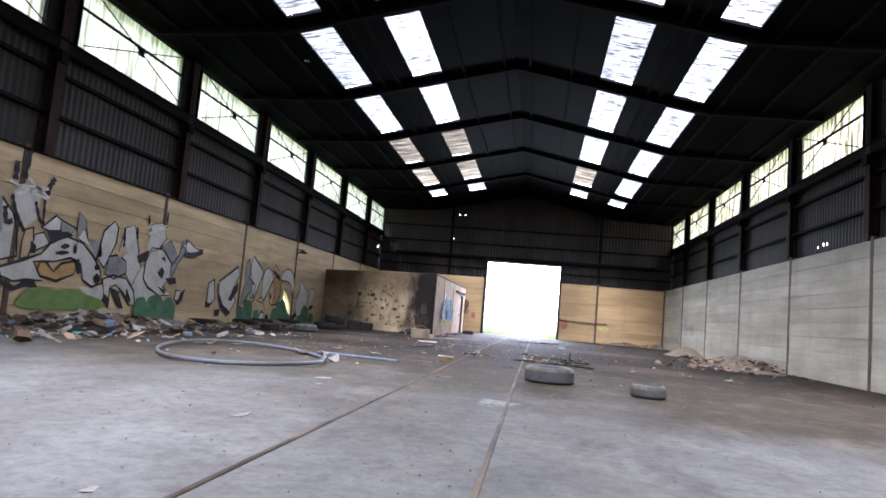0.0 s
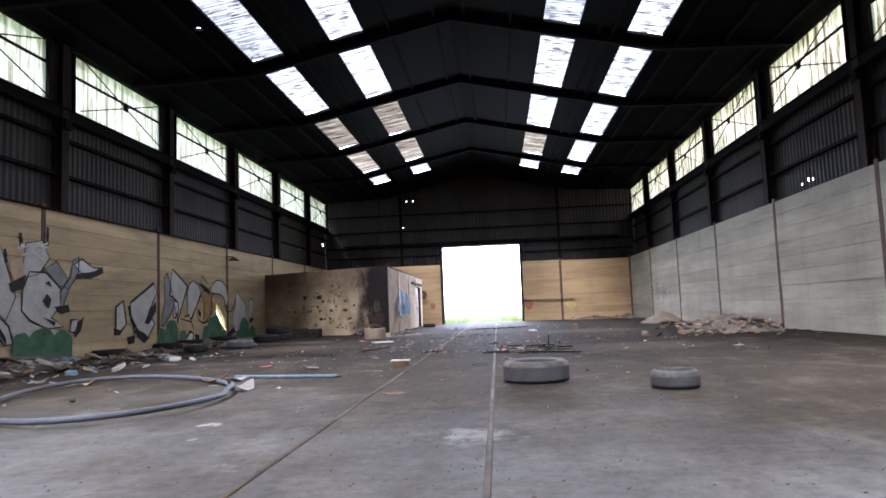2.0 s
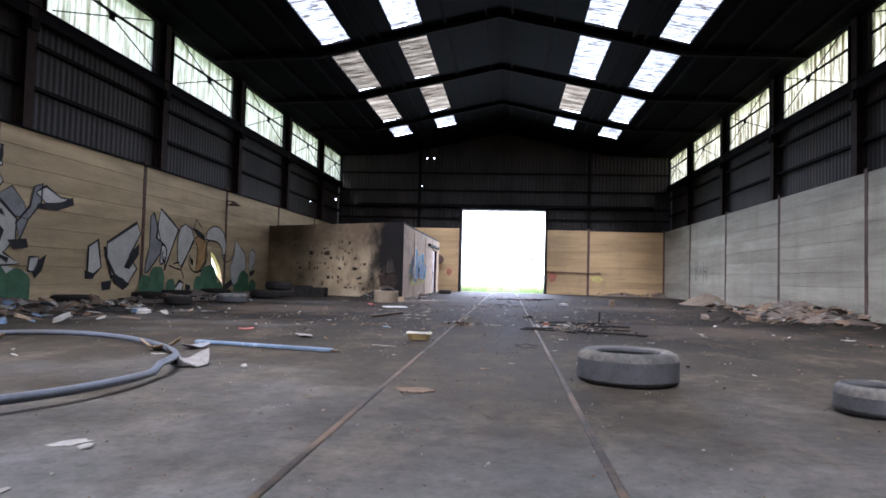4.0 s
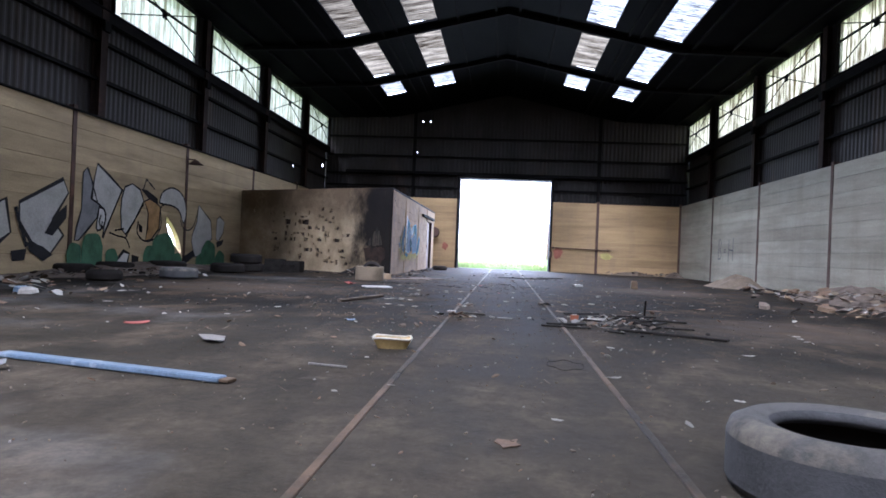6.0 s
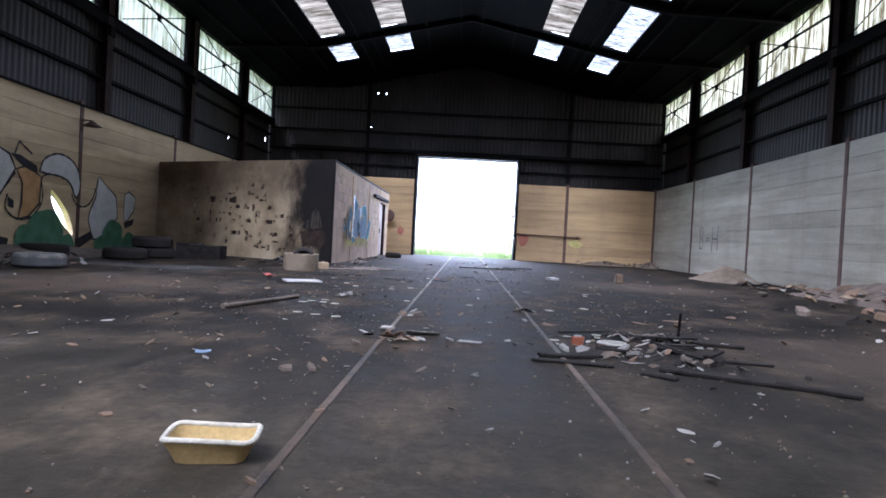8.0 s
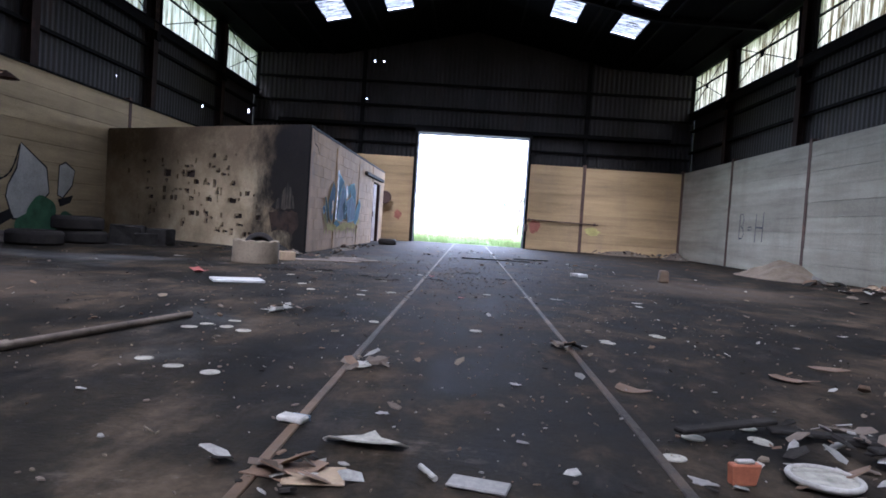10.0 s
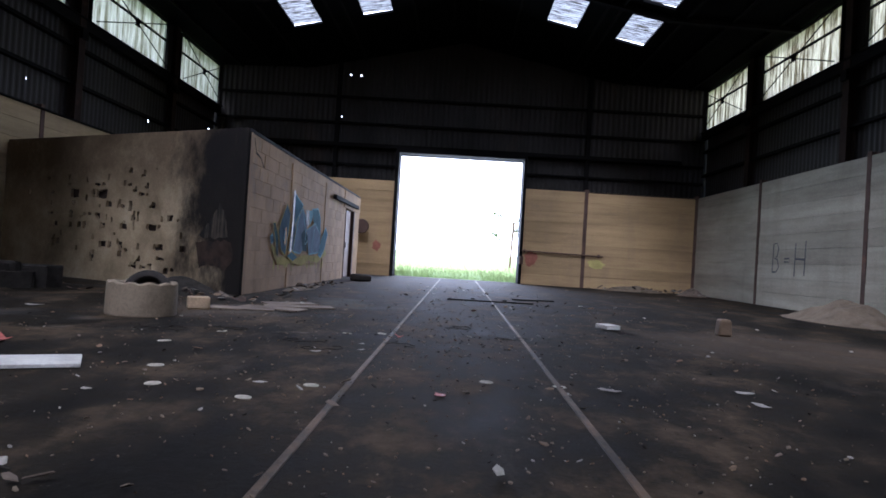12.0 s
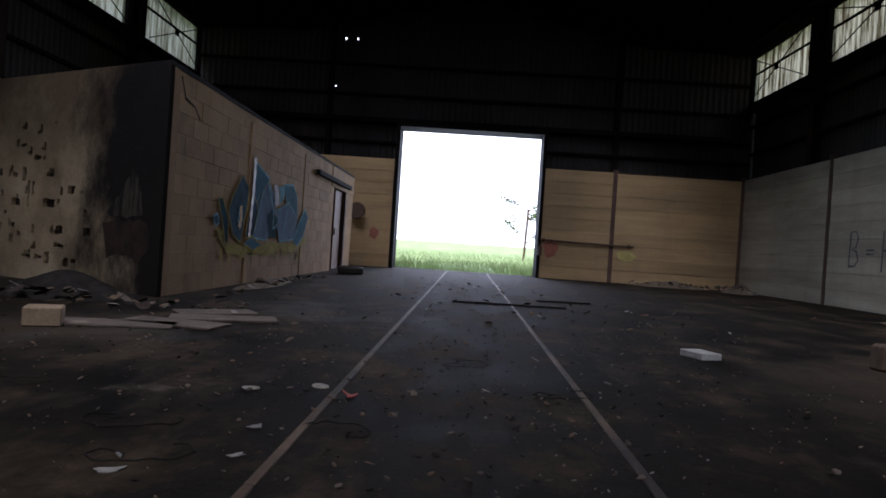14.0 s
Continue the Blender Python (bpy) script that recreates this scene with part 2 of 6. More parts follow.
        col = blend(N, L, fade(N, L, w.outputs[0], reach + 0.6, reach + 2.2, 0.3), col, (0.13, 0.095, 0.065))
    col = blend(N, L, 0.36, col, ramp(N, L, fine, [(0.3, (0.4,) * 3), (0.68, (1.0,) * 3)]), "MULTIPLY")
    L.new(col, b.inputs["Base Color"])
    L.new(ramp(N, L, mid, [(0.3, (0.66,) * 3), (0.6, (0.95,) * 3)]), b.inputs["Roughness"])
    b.inputs["Specular IOR Level"].default_value = 0.055
    bump(N, L, b, fine, 0.4, 0.014)
    return m


def pane_material(name, colour, dirt, through_share, scale, stretch, lo=0.36, hi=0.56, flecks=0.0):
    """Weathered translucent sheet: passes scattered daylight, grimy in streaks."""
    m, N, L, b = nodes_of(name)
    N.remove(b)
    out = N["Material Output"]
    tl, tr, mx = N.new("ShaderNodeBsdfTranslucent"), N.new("ShaderNodeBsdfTransparent"), N.new("ShaderNodeMixShader")
    g = noise_tex(N, L, scale, 8, 0.7, True, stretch)
    col = ramp(N, L, g, [(lo, dirt), (hi, colour)])
    if flecks:
        fl = noise_tex(N, L, 9, 6, 0.7, True, (1.6, 1.0, 1))
        col = blend(N, L, ramp(N, L, fl, [(0.33, (flecks,) * 3), (0.42, (0.0,) * 3)]), col, dirt)
    if flecks:
        # dark bands painted in for the shading between corrugation ridges
        wave = N.new("ShaderNodeTexWave")
        wave.bands_direction = "Y"
        wave.inputs["Scale"].default_value, wave.inputs["Distortion"].default_value = 1.9, 0.6
        wave.inputs["Detail Scale"].default_value = 4.0
        L.new(coords(N, L, 1), wave.inputs["Vector"])
        col = blend(N, L, 0.75, col, ramp(N, L, wave.outputs["Fac"], [(0.08, (0.3,) * 3), (0.4, (1.0,) * 3)]), "MULTIPLY")
    oi = N.new("ShaderNodeObjectInfo")
    col = blend(N, L, 0.5, col, ramp(N, L, oi.outputs["Random"], [(0.0, (0.25,) * 3), (0.4, (1.0,) * 3)]), "MULTIPLY")
    L.new(col, tl.inputs[0])
    L.new(col, tr.inputs[0])
    mx.inputs[0].default_value = through_share
    L.new(tl.outputs[0], mx.inputs[1])
    L.new(tr.outputs[0], mx.inputs[2])
    L.new(mx.outputs[0], out.inputs[0])
    return m


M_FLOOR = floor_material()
M_ROOFPANE = pane_material("fibreglass_rooflight", (0.115, 0.117, 0.112), (0.018, 0.016, 0.012), 0.06, 2.2, (1.0, 4.5, 1), 0.41, 0.52, 0.8)
M_ROOFPANE_D = pane_material("browned_fibreglass_rooflight", (0.085, 0.072, 0.05), (0.006, 0.0042, 0.0025), 0.06, 1.3, (0.6, 2.6, 1), 0.36, 0.64, 0.35)
M_PANE_L = pane_material("grimy_fibreglass_glazing", (0.25, 0.246, 0.205), (0.07, 0.066, 0.042), 0.14, 1.3, (1, 3.5, 0.3), 0.4, 0.6)
M_PANE_R = pane_material("yellowed_fibreglass_glazing", (0.35, 0.318, 0.245), (0.045, 0.033, 0.017), 0.15, 1.3, (1, 3.5, 0.3), 0.43, 0.58)


# ---- building helpers
def mesh_object(name, verts, faces, material, parent=None):
    me = bpy.data.meshes.new(name)
    me.from_pydata(verts, [], faces)
    me.update()
    if material:
        me.materials.append(material)
    ob = new(name, me)
    ob.parent = parent
    return ob


def part(name, bm, material, parent=None, label="", smooth=False):
    me = bpy.data.meshes.new(name)
    bmesh.ops.recalc_face_normals(bm, faces=bm.faces)
    bm.to_mesh(me)
    bm.free()
    me.materials.append(material)
    if smooth:
        for p in me.polygons:
            p.use_smooth = True
    ob = new(name, me)
    ob.parent = parent
    if label:
        tagged(ob, label)
    return ob


def boxes(*specs, bevel=0.0):
    """A bmesh of boxes given as (x0, y0, z0, x1, y1, z1)."""
    bm = bmesh.new()
    for x0, y0, z0, x1, y1, z1 in specs:
        r = bmesh.ops.create_cube(bm, size=1, matrix=Matrix.Translation(((x0 + x1) / 2, (y0 + y1) / 2, (z0 + z1) / 2)) @ Matrix.Diagonal((abs(x1 - x0), abs(y1 - y0), abs(z1 - z0), 1)))
    if bevel:
        bmesh.ops.bevel(bm, geom=bm.edges[:], offset=bevel, segments=1, affect="EDGES")
    return bm


def rod(a, b, r, sides=8):
    a, b = Vector(a), Vector(b)
    bm = bmesh.new()
    q = (b - a).to_track_quat("Z", "Y").to_matrix().to_4x4()
    bmesh.ops.create_cone(bm, cap_ends=True, segments=sides, radius1=r, radius2=r, depth=(b - a).length, matrix=Matrix.Translation((a + b) / 2) @ q)
    return bm


def join(*bms):
    """Several bmeshes in one."""
    out = bms[0]
    for other in bms[1:]:
        tmp = bpy.data.meshes.new("tmp")
        other.to_mesh(tmp)
        other.free()
        out.from_mesh(tmp)
        bpy.data.meshes.remove(tmp)
    return out


def thing(name, at=(0, 0, 0), label="", category="", group="", kind="", turn=0.0):
    ob = new(name)
    ob.matrix_world = pose(*at, 0, 0, turn)
    return tagged(ob, label, category, group, kind)


def i_beam(bm, a, b, depth, width, web_dir):
    """Adds an I-section from a to b; web_dir is the way from flange to flange."""
    a, b, w = Vector(a), Vector(b), Vector(web_dir).normalized()
    along = (b - a).normalized()
    s = along.cross(w).normalized()
    for off, hw, hd in ((depth / 2 - 0.012, width / 2, 0.012), (-depth / 2 + 0.012, width / 2, 0.012), (0, 0.01, depth / 2 - 0.024)):
        c = (a + b) / 2 + w * off
        rot = Matrix((s, w, along)).transposed().to_4x4()
        bmesh.ops.create_cube(bm, size=1, matrix=Matrix.Translation(c) @ rot @ Matrix.Diagonal((hw * 2, hd * 2, (b - a).length, 1)))


def corrugated(name, u0, u1, v0, v1, place, pitch, amp, material, parent=None, holes=()):
    """A corrugated sheet; place(u, v, d) gives the point at u along, v up and d out of the plane."""
    n = max(2, int((u1 - u0) / pitch * 4))
    verts, faces = [], []
    for i in range(n + 1):
        u = u0 + (u1 - u0) * i / n
        d = amp * (0, 1, 1, 0)[i % 4]
        verts += [place(u, v0, d), place(u, v1, d)]
    for i in range(n):
        ua, ub = u0 + (u1 - u0) * i / n, u0 + (u1 - u0) * (i + 1) / n
        hit = [h for h in holes if ua <= h[0] < ub and v0 < h[1] < v1]
        if hit:
            # rusted through: the strip stops short below and above
            d0, d1 = amp * (0, 1, 1, 0)[i % 4], amp * (0, 1, 1, 0)[(i + 1) % 4]
            for lo, hi in ((v0, hit[0][1] - hit[0][2]), (hit[0][1] + hit[0][2], v1)):
                k = len(verts)
                verts += [place(ua, lo, d0), place(ub, lo, d1), place(ub, hi, d1), place(ua, hi, d0)]
                faces.append((k, k + 1, k + 2, k + 3))
        else:
            faces.append((2 * i, 2 * i + 2, 2 * i + 3, 2 * i + 1))
    return mesh_object(name, verts, faces, material, parent)


# ---- plan
Y0, Y1 = -10.0, 46.5             # rear wall, end wall
XCL, XCR = -9.6, 10.21           # inner faces of the side walls
XWL, XWR = -9.92, 10.68         # planes of glazing and cladding
YC = 47.5                        # cladding of the end gable
ZC = 3.89                        # top of the concrete walls
ZB, ZT = 6.8, 8.45              # glazing band
PILLARS = [40.87 - 5.68 * k for k in range(9)]      # joints between wall bays
WINS = [(48.2 - 5.9 * k - 4.84, 48.2 - 5.9 * k) for k in range(10)]
MID = 0.45
DOOR = (-1.97, 3.14, 5.07)


def roof_z(x):
    d = abs(x - MID)
    return 10.12 - 0.218 * d if d < 6.3 else 8.747 - 0.03 * (d - 6.3)


# ---- ground, floor
def ground_sheet():
    verts, faces = [], []
    xs = [-900, -200, -60, -30, -12] + [-10 + 0.5 * i for i in range(45)] + [14, 30, 60, 200, 900]
    ys = [47.9 + 0.5 * i for i in range(30)] + [64, 70, 80, 100, 140, 220, 420, 900]
    for y in ys:
        for x in xs:
            rise = 0.0 if y < 49 else min(1.5, (y - 49) * 0.035) + 0.09 * noise.noise((x * 0.3, y * 0.3, 0))
            verts.append((x, y, -0.03 + rise))
    w = len(xs)
    for j in range(len(ys) - 1):
        for i in range(w - 1):
            faces.append((j * w + i, j * w + i + 1, (j + 1) * w + i + 1, (j + 1) * w + i))
    # the rest of the land round the hall
    n = len(verts)
    verts += [(-900, -900, -0.35), (900, -900, -0.35), (900, 47.9, -0.35), (-900, 47.9, -0.35)]
    faces.append((n, n + 1, n + 2, n + 3))
    return verts, faces


M_GRASSLAND = surface("sunlit_grass_ground", (0.34, 0.44, 0.17), 0.4, 0.8, 8, 0.95, stain=(0.42, 0.44, 0.25))
v, f = ground_sheet()
tagged(mesh_object("ground", v, f, M_GRASSLAND), "rough green grassland outside the hall", "ground", kind="structure")
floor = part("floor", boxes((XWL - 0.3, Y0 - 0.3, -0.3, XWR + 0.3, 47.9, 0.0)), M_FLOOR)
tagged(floor, "worn grey concrete floor, oily and dirty, its colour darkened for dimness further in", "floor", kind="structure")

# ---- rails let into the floor
for rx in (0.0, 1.435):
    r = thing("floor_rail", (rx, 0, 0), "rust-brown steel rail set flush in the concrete floor", "rail", "rails in the floor")
    for i in range(5):
        a, b = Y0 + 0.4 + i * (47.5 - Y0) / 5, Y0 + 0.4 + (i + 1) * (47.5 - Y0) / 5
        part("rail_length", boxes((-0.021, a, -0.006, 0.021, b - 0.01, 0.009), bevel=0.004), M_RAIL, r)
    
# ---- walls of stacked concrete planks
def plank_mesh(length, height, thick=0.16, cham=0.013):
    """Plank lying along y, inner face at x = 0 looking to +x, chamfered on the inner edges."""
    c = cham
    vs = [(-thick, 0, 0), (-thick, length, 0), (-thick, length, height), (-thick, 0, height),
          (-c, 0, 0), (-c, length, 0), (-c, length, height), (-c, 0, height),
          (0, c, c), (0, length - c, c), (0, length - c, height - c), (0, c, height - c)]
    fs = [(0, 1, 2, 3), (0, 4, 5, 1), (1, 5, 6, 2), (2, 6, 7, 3), (3, 7, 4, 0),
          (4, 8, 9, 5), (5, 9, 10, 6), (6, 10, 11, 7), (7, 11, 8, 4), (8, 11, 10, 9)]
    return vs, fs


ROWS_UP = 9
PH = ZC / ROWS_UP
plank_cache = {}


def plank(parent, matrix, length, material):
    key = (round(length, 3), material.name)
    if key not in plank_cache:
        vs, fs = plank_mesh(length, PH)
        me = bpy.data.meshes.new("concrete_plank")
        me.from_pydata(vs, [], fs)
        me.materials.append(material)
        plank_cache[key] = me
    ob = new("concrete_plank", plank_cache[key])
    ob.parent = parent
    ob.matrix_world = matrix
    return ob


wall_left = thing("wall_left", (XCL, 0, 0), "stained tan concrete plank wall with graffiti", "wall", kind="structure")
wall_right = thing("wall_right", (XCR, 0, 0), "pale grey concrete plank wall with water stains", "wall", kind="structure")
wall_end = thing("wall_end", (0, Y1, 0), "tan concrete plank end wall round a big doorway", "wall", kind="structure")
bpy.context.view_layer.update()
STEPS = [Y1] + [p for p in PILLARS if p > Y0] + [Y0]


def slit_edges(z):
    """Where the torn gap in the wall begins and ends, at height z."""
    s = (1.56 - z) / 1.1
    if not 0 < s < 1:
        return None
    mid = 28.35 + 0.95 * s
    half = 0.25 * math.sin(math.pi * s) ** 0.7
    return mid - half, mid + half


rj = random.Random(8)
for a, b in zip(STEPS[1:], STEPS[:-1]):
    for k in range(ROWS_UP):
        ja = rj.uniform(-0.006, 0.006)
        z0, z1 = k * PH, (k + 1) * PH
        if a < 28.8 < b and z0 < 1.56 and z1 > 0.46:
            # planks broken through by the gap
            for side in (0, 1):
                zs = [z0 + (z1 - z0) * i / 6 for i in range(7)]
                edge = []
                for z in zs:
                    e = slit_edges(z)
                    edge.append((e[side] if e else 28.35 + 0.95 * min(1, max(0, (1.56 - z) / 1.1)), z))
                outer = a + 0.075 if side == 0 else b - 0.075
                ring = [(outer, z0), (outer, z1)] + edge[::-1]
                n = len(ring)
                vs = [(0, y, z) for y, z in ring] + [(-0.16, y, z) for y, z in ring]
                fs = [tuple(range(n)), tuple(range(2 * n - 1, n - 1, -1))] + [(i, i + n, (i + 1) % n + n, (i + 1) % n) for i in range(n)]
                ob = mesh_object("concrete_plank", vs, fs, M_CONC_L, wall_left)
                ob.matrix_world = pose(XCL, 0, 0)
        else:
            plank(wall_left, pose(XCL + ja, a + 0.075, z0), b - a - 0.15, M_CONC_L)
        plank(wall_right, pose(XCR - ja, b - 0.075, z0, 0, 0, 180), b - a - 0.15, M_CONC_R)
for a, b in ((XCL, -5.8), (-5.8, DOOR[0]), (DOOR[1], 5.73), (5.73, XCR)):
    for k in range(ROWS_UP):
        plank(wall_end, pose(a + 0.06, Y1 + rj.uniform(-0.006, 0.006), k * PH, 0, 0, -90), b - a - 0.12, M_CONC_E)
# unseen wall, added to close the hall behind the camera
rear = part("wall_rear", boxes((XWL - 0.3, Y0 - 0.3, 0, XWR + 0.3, Y0, 10.2)), M_CONC_L)
tagged(rear, "plain concrete wall added out of view to close the hall", "wall", kind="structure")

# steel posts in the joints of the planks, columns above them
def post(x, y, name="wall_post", horizontal=False):
    t = thing(name, (x, y, 0), "rust-brown steel post between concrete wall panels", "post", "posts in the walls")
    bm = bmesh.new()
    i_beam(bm, (0, 0, 0), (0, 0, ZC + 0.1), 0.2, 0.15, (1, 0, 0) if not horizontal else (0, 1, 0))
    part("post_section", bm, M_STEEL, t)
    return t


p0 = post(XCL - 0.09, PILLARS[0])
for y in PILLARS[1:]:
    copy_thing(p0, pose(XCL - 0.09, y, 0))
for y in PILLARS:
    copy_thing(p0, pose(XCR + 0.09, y, 0))
copy_thing(p0, pose(5.73, Y1 + 0.09, 0, 0, 0, 90))
copy_thing(p0, pose(-5.8, Y1 + 0.09, 0, 0, 0, 90))
copy_thing(p0, pose(XCR - 0.02, Y1 + 0.09, 0, 0, 0, 90))

GAPS = [48.15 - 5.9 * k - 5.32 for k in range(9)]


def column(x, y, out):
    t = thing("steel_column", (x, y, 0), "dark steel column carrying the roof above the concrete wall", "column", "columns along the side walls")
    bm = bmesh.new()
    i_beam(bm, (0, 0, ZC - 0.05), (0, 0, 8.5), 0.24, 0.3, (1, 0, 0))
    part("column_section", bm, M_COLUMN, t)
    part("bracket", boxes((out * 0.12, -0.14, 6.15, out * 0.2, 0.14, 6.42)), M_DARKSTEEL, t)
    return t


cl = column(XWL + 0.03, GAPS[0], 1)
cr = column(XWR - 0.03, GAPS[0], -1)
for y in GAPS[1:]:
    copy_thing(cl, pose(XWL + 0.03, y, 0))
    copy_thing(cr, pose(XWR - 0.03, y, 0))

# rust holes that let daylight through: along, up, half height
PINHOLES = {"left": ((46.9, 5.6, 0.08), (41.6, 4.87, 0.05), (35.2, 4.6, 0.03)), "right": ((47.3, 6.0, 0.06), (22.8, 4.36, 0.05), (22.45, 4.33, 0.04), (23.2, 4.3, 0.03)), "gable": ((-4.35, 8.4, 0.035), (-3.9, 8.4, 0.03), (-4.6, 6.6, 0.02))}

# ---- cladding between concrete and glazing, and above it
for side, x, sgn in (("left", XWL, -1), ("right", XWR, 1)):
    c = thing("wall_cladding_" + side, (x, 0, 0), "dark corrugated metal cladding above the concrete wall", "cladding", kind="structure")
    for (wa, wb), g in zip(WINS, [YC + 0.6] + GAPS):
        corrugated("cladding_sheet", max(Y0, wa - 0.58), min(YC, wb + 0.58), ZC - 0.15, ZB - 0.01, lambda u, v, d, s=sgn: (s * (0.14 + d), u, v), 0.22, 0.024, M_CLAD, c, PINHOLES[side])
        corrugated("cladding_sheet", max(Y0, wa - 0.58), min(YC, wb + 0.58), ZT + 0.02, 8.95, lambda u, v, d, s=sgn: (s * (0.14 + d), u, v), 0.22, 0.024, M_CLAD, c)
    # ledge that closes the gap over the concrete
    part("ledge", boxes(((-0.45 if side == "right" else -0.2), Y0, ZC - 0.04, (0.2 if side == "right" else 0.40), YC, ZC - 0.005)), M_DARKSTEEL, c)
    for y in GAPS:
        part("pier_sheet", boxes((sgn * 0.06, y - 0.58, ZB - 0.1, sgn * 0.14, y + 0.58, ZT + 0.1)), M_CLAD, c)
    for z in (4.9, 5.9):
        bm = boxes((-sgn * 0.02, Y0, z, sgn * 0.12, YC, z + 0.09))
        part("girt", bm, M_DARKSTEEL, c)
    beam = thing("runway_beam", (x - sgn * 0.12, 0, 0), "long dark steel beam under the side glazing", "beam", "beams under the glazing")
    bm = bmesh.new()
    i_beam(bm, (0, Y0, 6.57), (0, YC - 0.1, 6.57), 0.32, 0.18, (0, 0, 1))
    part("beam_section", bm, M_DARKSTEEL, beam)

# gable over the doorway
gable = thing("wall_gable", (0, YC, 0), "dark corrugated metal gable above the doorway", "gable", kind="structure")
for a, b, z0, back in ((XWL - 0.2, DOOR[0] - 0.03, ZC - 0.15, 0.0), (DOOR[0] - 0.25, DOOR[1] + 0.27, DOOR[2] + 0.1, 0.05), (DOOR[1] + 0.05, XWR + 0.2, ZC - 0.15, 0.0)):
    n = int((b - a) / 0.055)
    vs, fs = [], []
    for i in range(n + 1):
        u = a + (b - a) * i / n
        d = 0.035 * (0, 1, 1, 0)[i % 4]
        vs += [(u, d + back, z0), (u, d + back, roof_z(u) + 0.1)]
    fs = []
    for i in range(n):
        ua, ub = a + (b - a) * i / n, a + (b - a) * (i + 1) / n
        hole = [h for h in PINHOLES["gable"] if ua <= h[0] < ub and back == 0]
        if hole:
            h = hole[0]
            for lo, hi in ((z0, h[1] - h[2]), (h[1] + h[2], roof_z(ua) + 0.1)):
                k = len(vs)
                d0, d1 = 0.035 * (0, 1, 1, 0)[i % 4], 0.035 * (0, 1, 1, 0)[(i + 1) % 4]
                vs += [(ua, d0, lo), (ub, d1, lo), (ub, d1, hi), (ua, d0, hi)]
                fs.append((k, k + 1, k + 2, k + 3))
        else:
            fs.append((2 * i, 2 * i + 2, 2 * i + 3, 2 * i + 1))
    mesh_object("cladding_sheet", vs, fs, M_CLAD, gable)
for z in (4.55, 5.25, 6.3, 7.4):
    if z < 5.0:
        part("girt", boxes((XWL, -0.12, z, DOOR[0] - 0.15, 0.0, z + 0.09)), M_DARKSTEEL, gable)
        part("girt", boxes((DOOR[1] + 0.2, -0.12, z, XWR, 0.0, z + 0.09)), M_DARKSTEEL, gable)
    else:
        part("girt", boxes((XWL, -0.12, z, XWR, 0.0, z + 0.09)), M_DARKSTEEL, gable)
for x in (-4.75, 5.8):
    bm = bmesh.new()
    i_beam(bm, (x, -0.25, ZC - 0.03), (x, -0.25, roof_z(x) - 0.1), 0.24, 0.16, (0, 1, 0))
    part("gable_post", bm, M_DARKSTEEL, gable)
part("ledge", boxes((XWL, -1.0, ZC - 0.04, DOOR[0] - 0.05, 0.05, ZC - 0.006)), M_DARKSTEEL, gable)
part("ledge", boxes((DOOR[1] + 0.05, -1.0, ZC - 0.04, XWR, 0.05, ZC - 0.006)), M_DARKSTEEL, gable)

frame_door = thing("door_1", (0, Y1, 0), "big open doorway in a dark steel frame", "doorway", kind="structure")
part("door_jamb", boxes((DOOR[0] - 0.14, -0.02, 0, DOOR[0], 1.04, DOOR[2] + 0.14)), M_DARKSTEEL, frame_door)
part("door_jamb", boxes((DOOR[1], -0.02, 0, DOOR[1] + 0.12, 1.04, DOOR[2] + 0.14)), M_DARKSTEEL, frame_door)
part("door_head", boxes((DOOR[0], -0.02, DOOR[2], DOOR[1], 1.04, DOOR[2] + 0.14)), M_DARKSTEEL, frame_door)
part("door_track", boxes((XWL + 1.2, 0.6, 5.3, XWR - 1.0, 0.76, 5.46)), M_DARKSTEEL, frame_door)

# ---- glazing bands
def window(side, x, wa, wb, idx):
    sgn = -1 if side == "left" else 1
    w = thing("window_%d" % idx, (x, wa, 0), "grimy translucent corrugated glazing with dark steel bars", "window", "side glazing", "structure")
    ln = wb - wa
    pane = corrugated("pane", 0, ln, ZB, ZT, lambda u, v, d: (sgn * (0.05 + d), u, v), 0.2, 0.03, M_PANE_L if side == "left" else M_PANE_R, w)
    pane.visible_shadow = False
    part("window_frame", boxes((-0.05, 0, ZB - 0.04, 0.05, ln, ZB + 0.012), (-0.05, 0, ZT - 0.012, 0.05, ln, ZT + 0.04), (-0.05, 0, ZB + 0.012, 0.05, 0.03, ZT - 0.012), (-0.05, ln - 0.03, ZB + 0.012, 0.05, ln, ZT - 0.012)), M_DARKSTEEL, w)
    part("window_sill", boxes((sgn * 0.052, 0, ZB - 0.05, sgn * 0.22, ln, ZB - 0.004)), M_DARKSTEEL, w)
    zm = ZB + 0.62 * (ZT - ZB)
    part("transom", boxes((-0.04, 0.06, zm - 0.025, 0.03, ln - 0.06, zm + 0.025)), M_DARKSTEEL, w)
    inward = -sgn * 0.12
    part("brace", join(rod((inward, 0.1, ZT - 0.05), (inward, ln - 0.1, ZB + 0.05), 0.018), rod((inward * 1.2, 0.1, ZB + 0.05), (inward * 1.2, ln - 0.1, ZT - 0.05), 0.018)), M_DARKSTEEL, w)
    part("brace_plate", boxes((inward - 0.015, ln / 2 - 0.12, (ZB + ZT) / 2 - 0.1, inward + 0.015, ln / 2 + 0.12, (ZB + ZT) / 2 + 0.1)), M_DARKSTEEL, w)
    return w


idx = 1
for wa, wb in WINS:
    if wb < Y0 + 1:
        continue
    for side, x in (("left", XWL), ("right", XWR)):
        window(side, x, max(wa, Y0), min(wb, YC - 0.05), idx)
        idx += 1

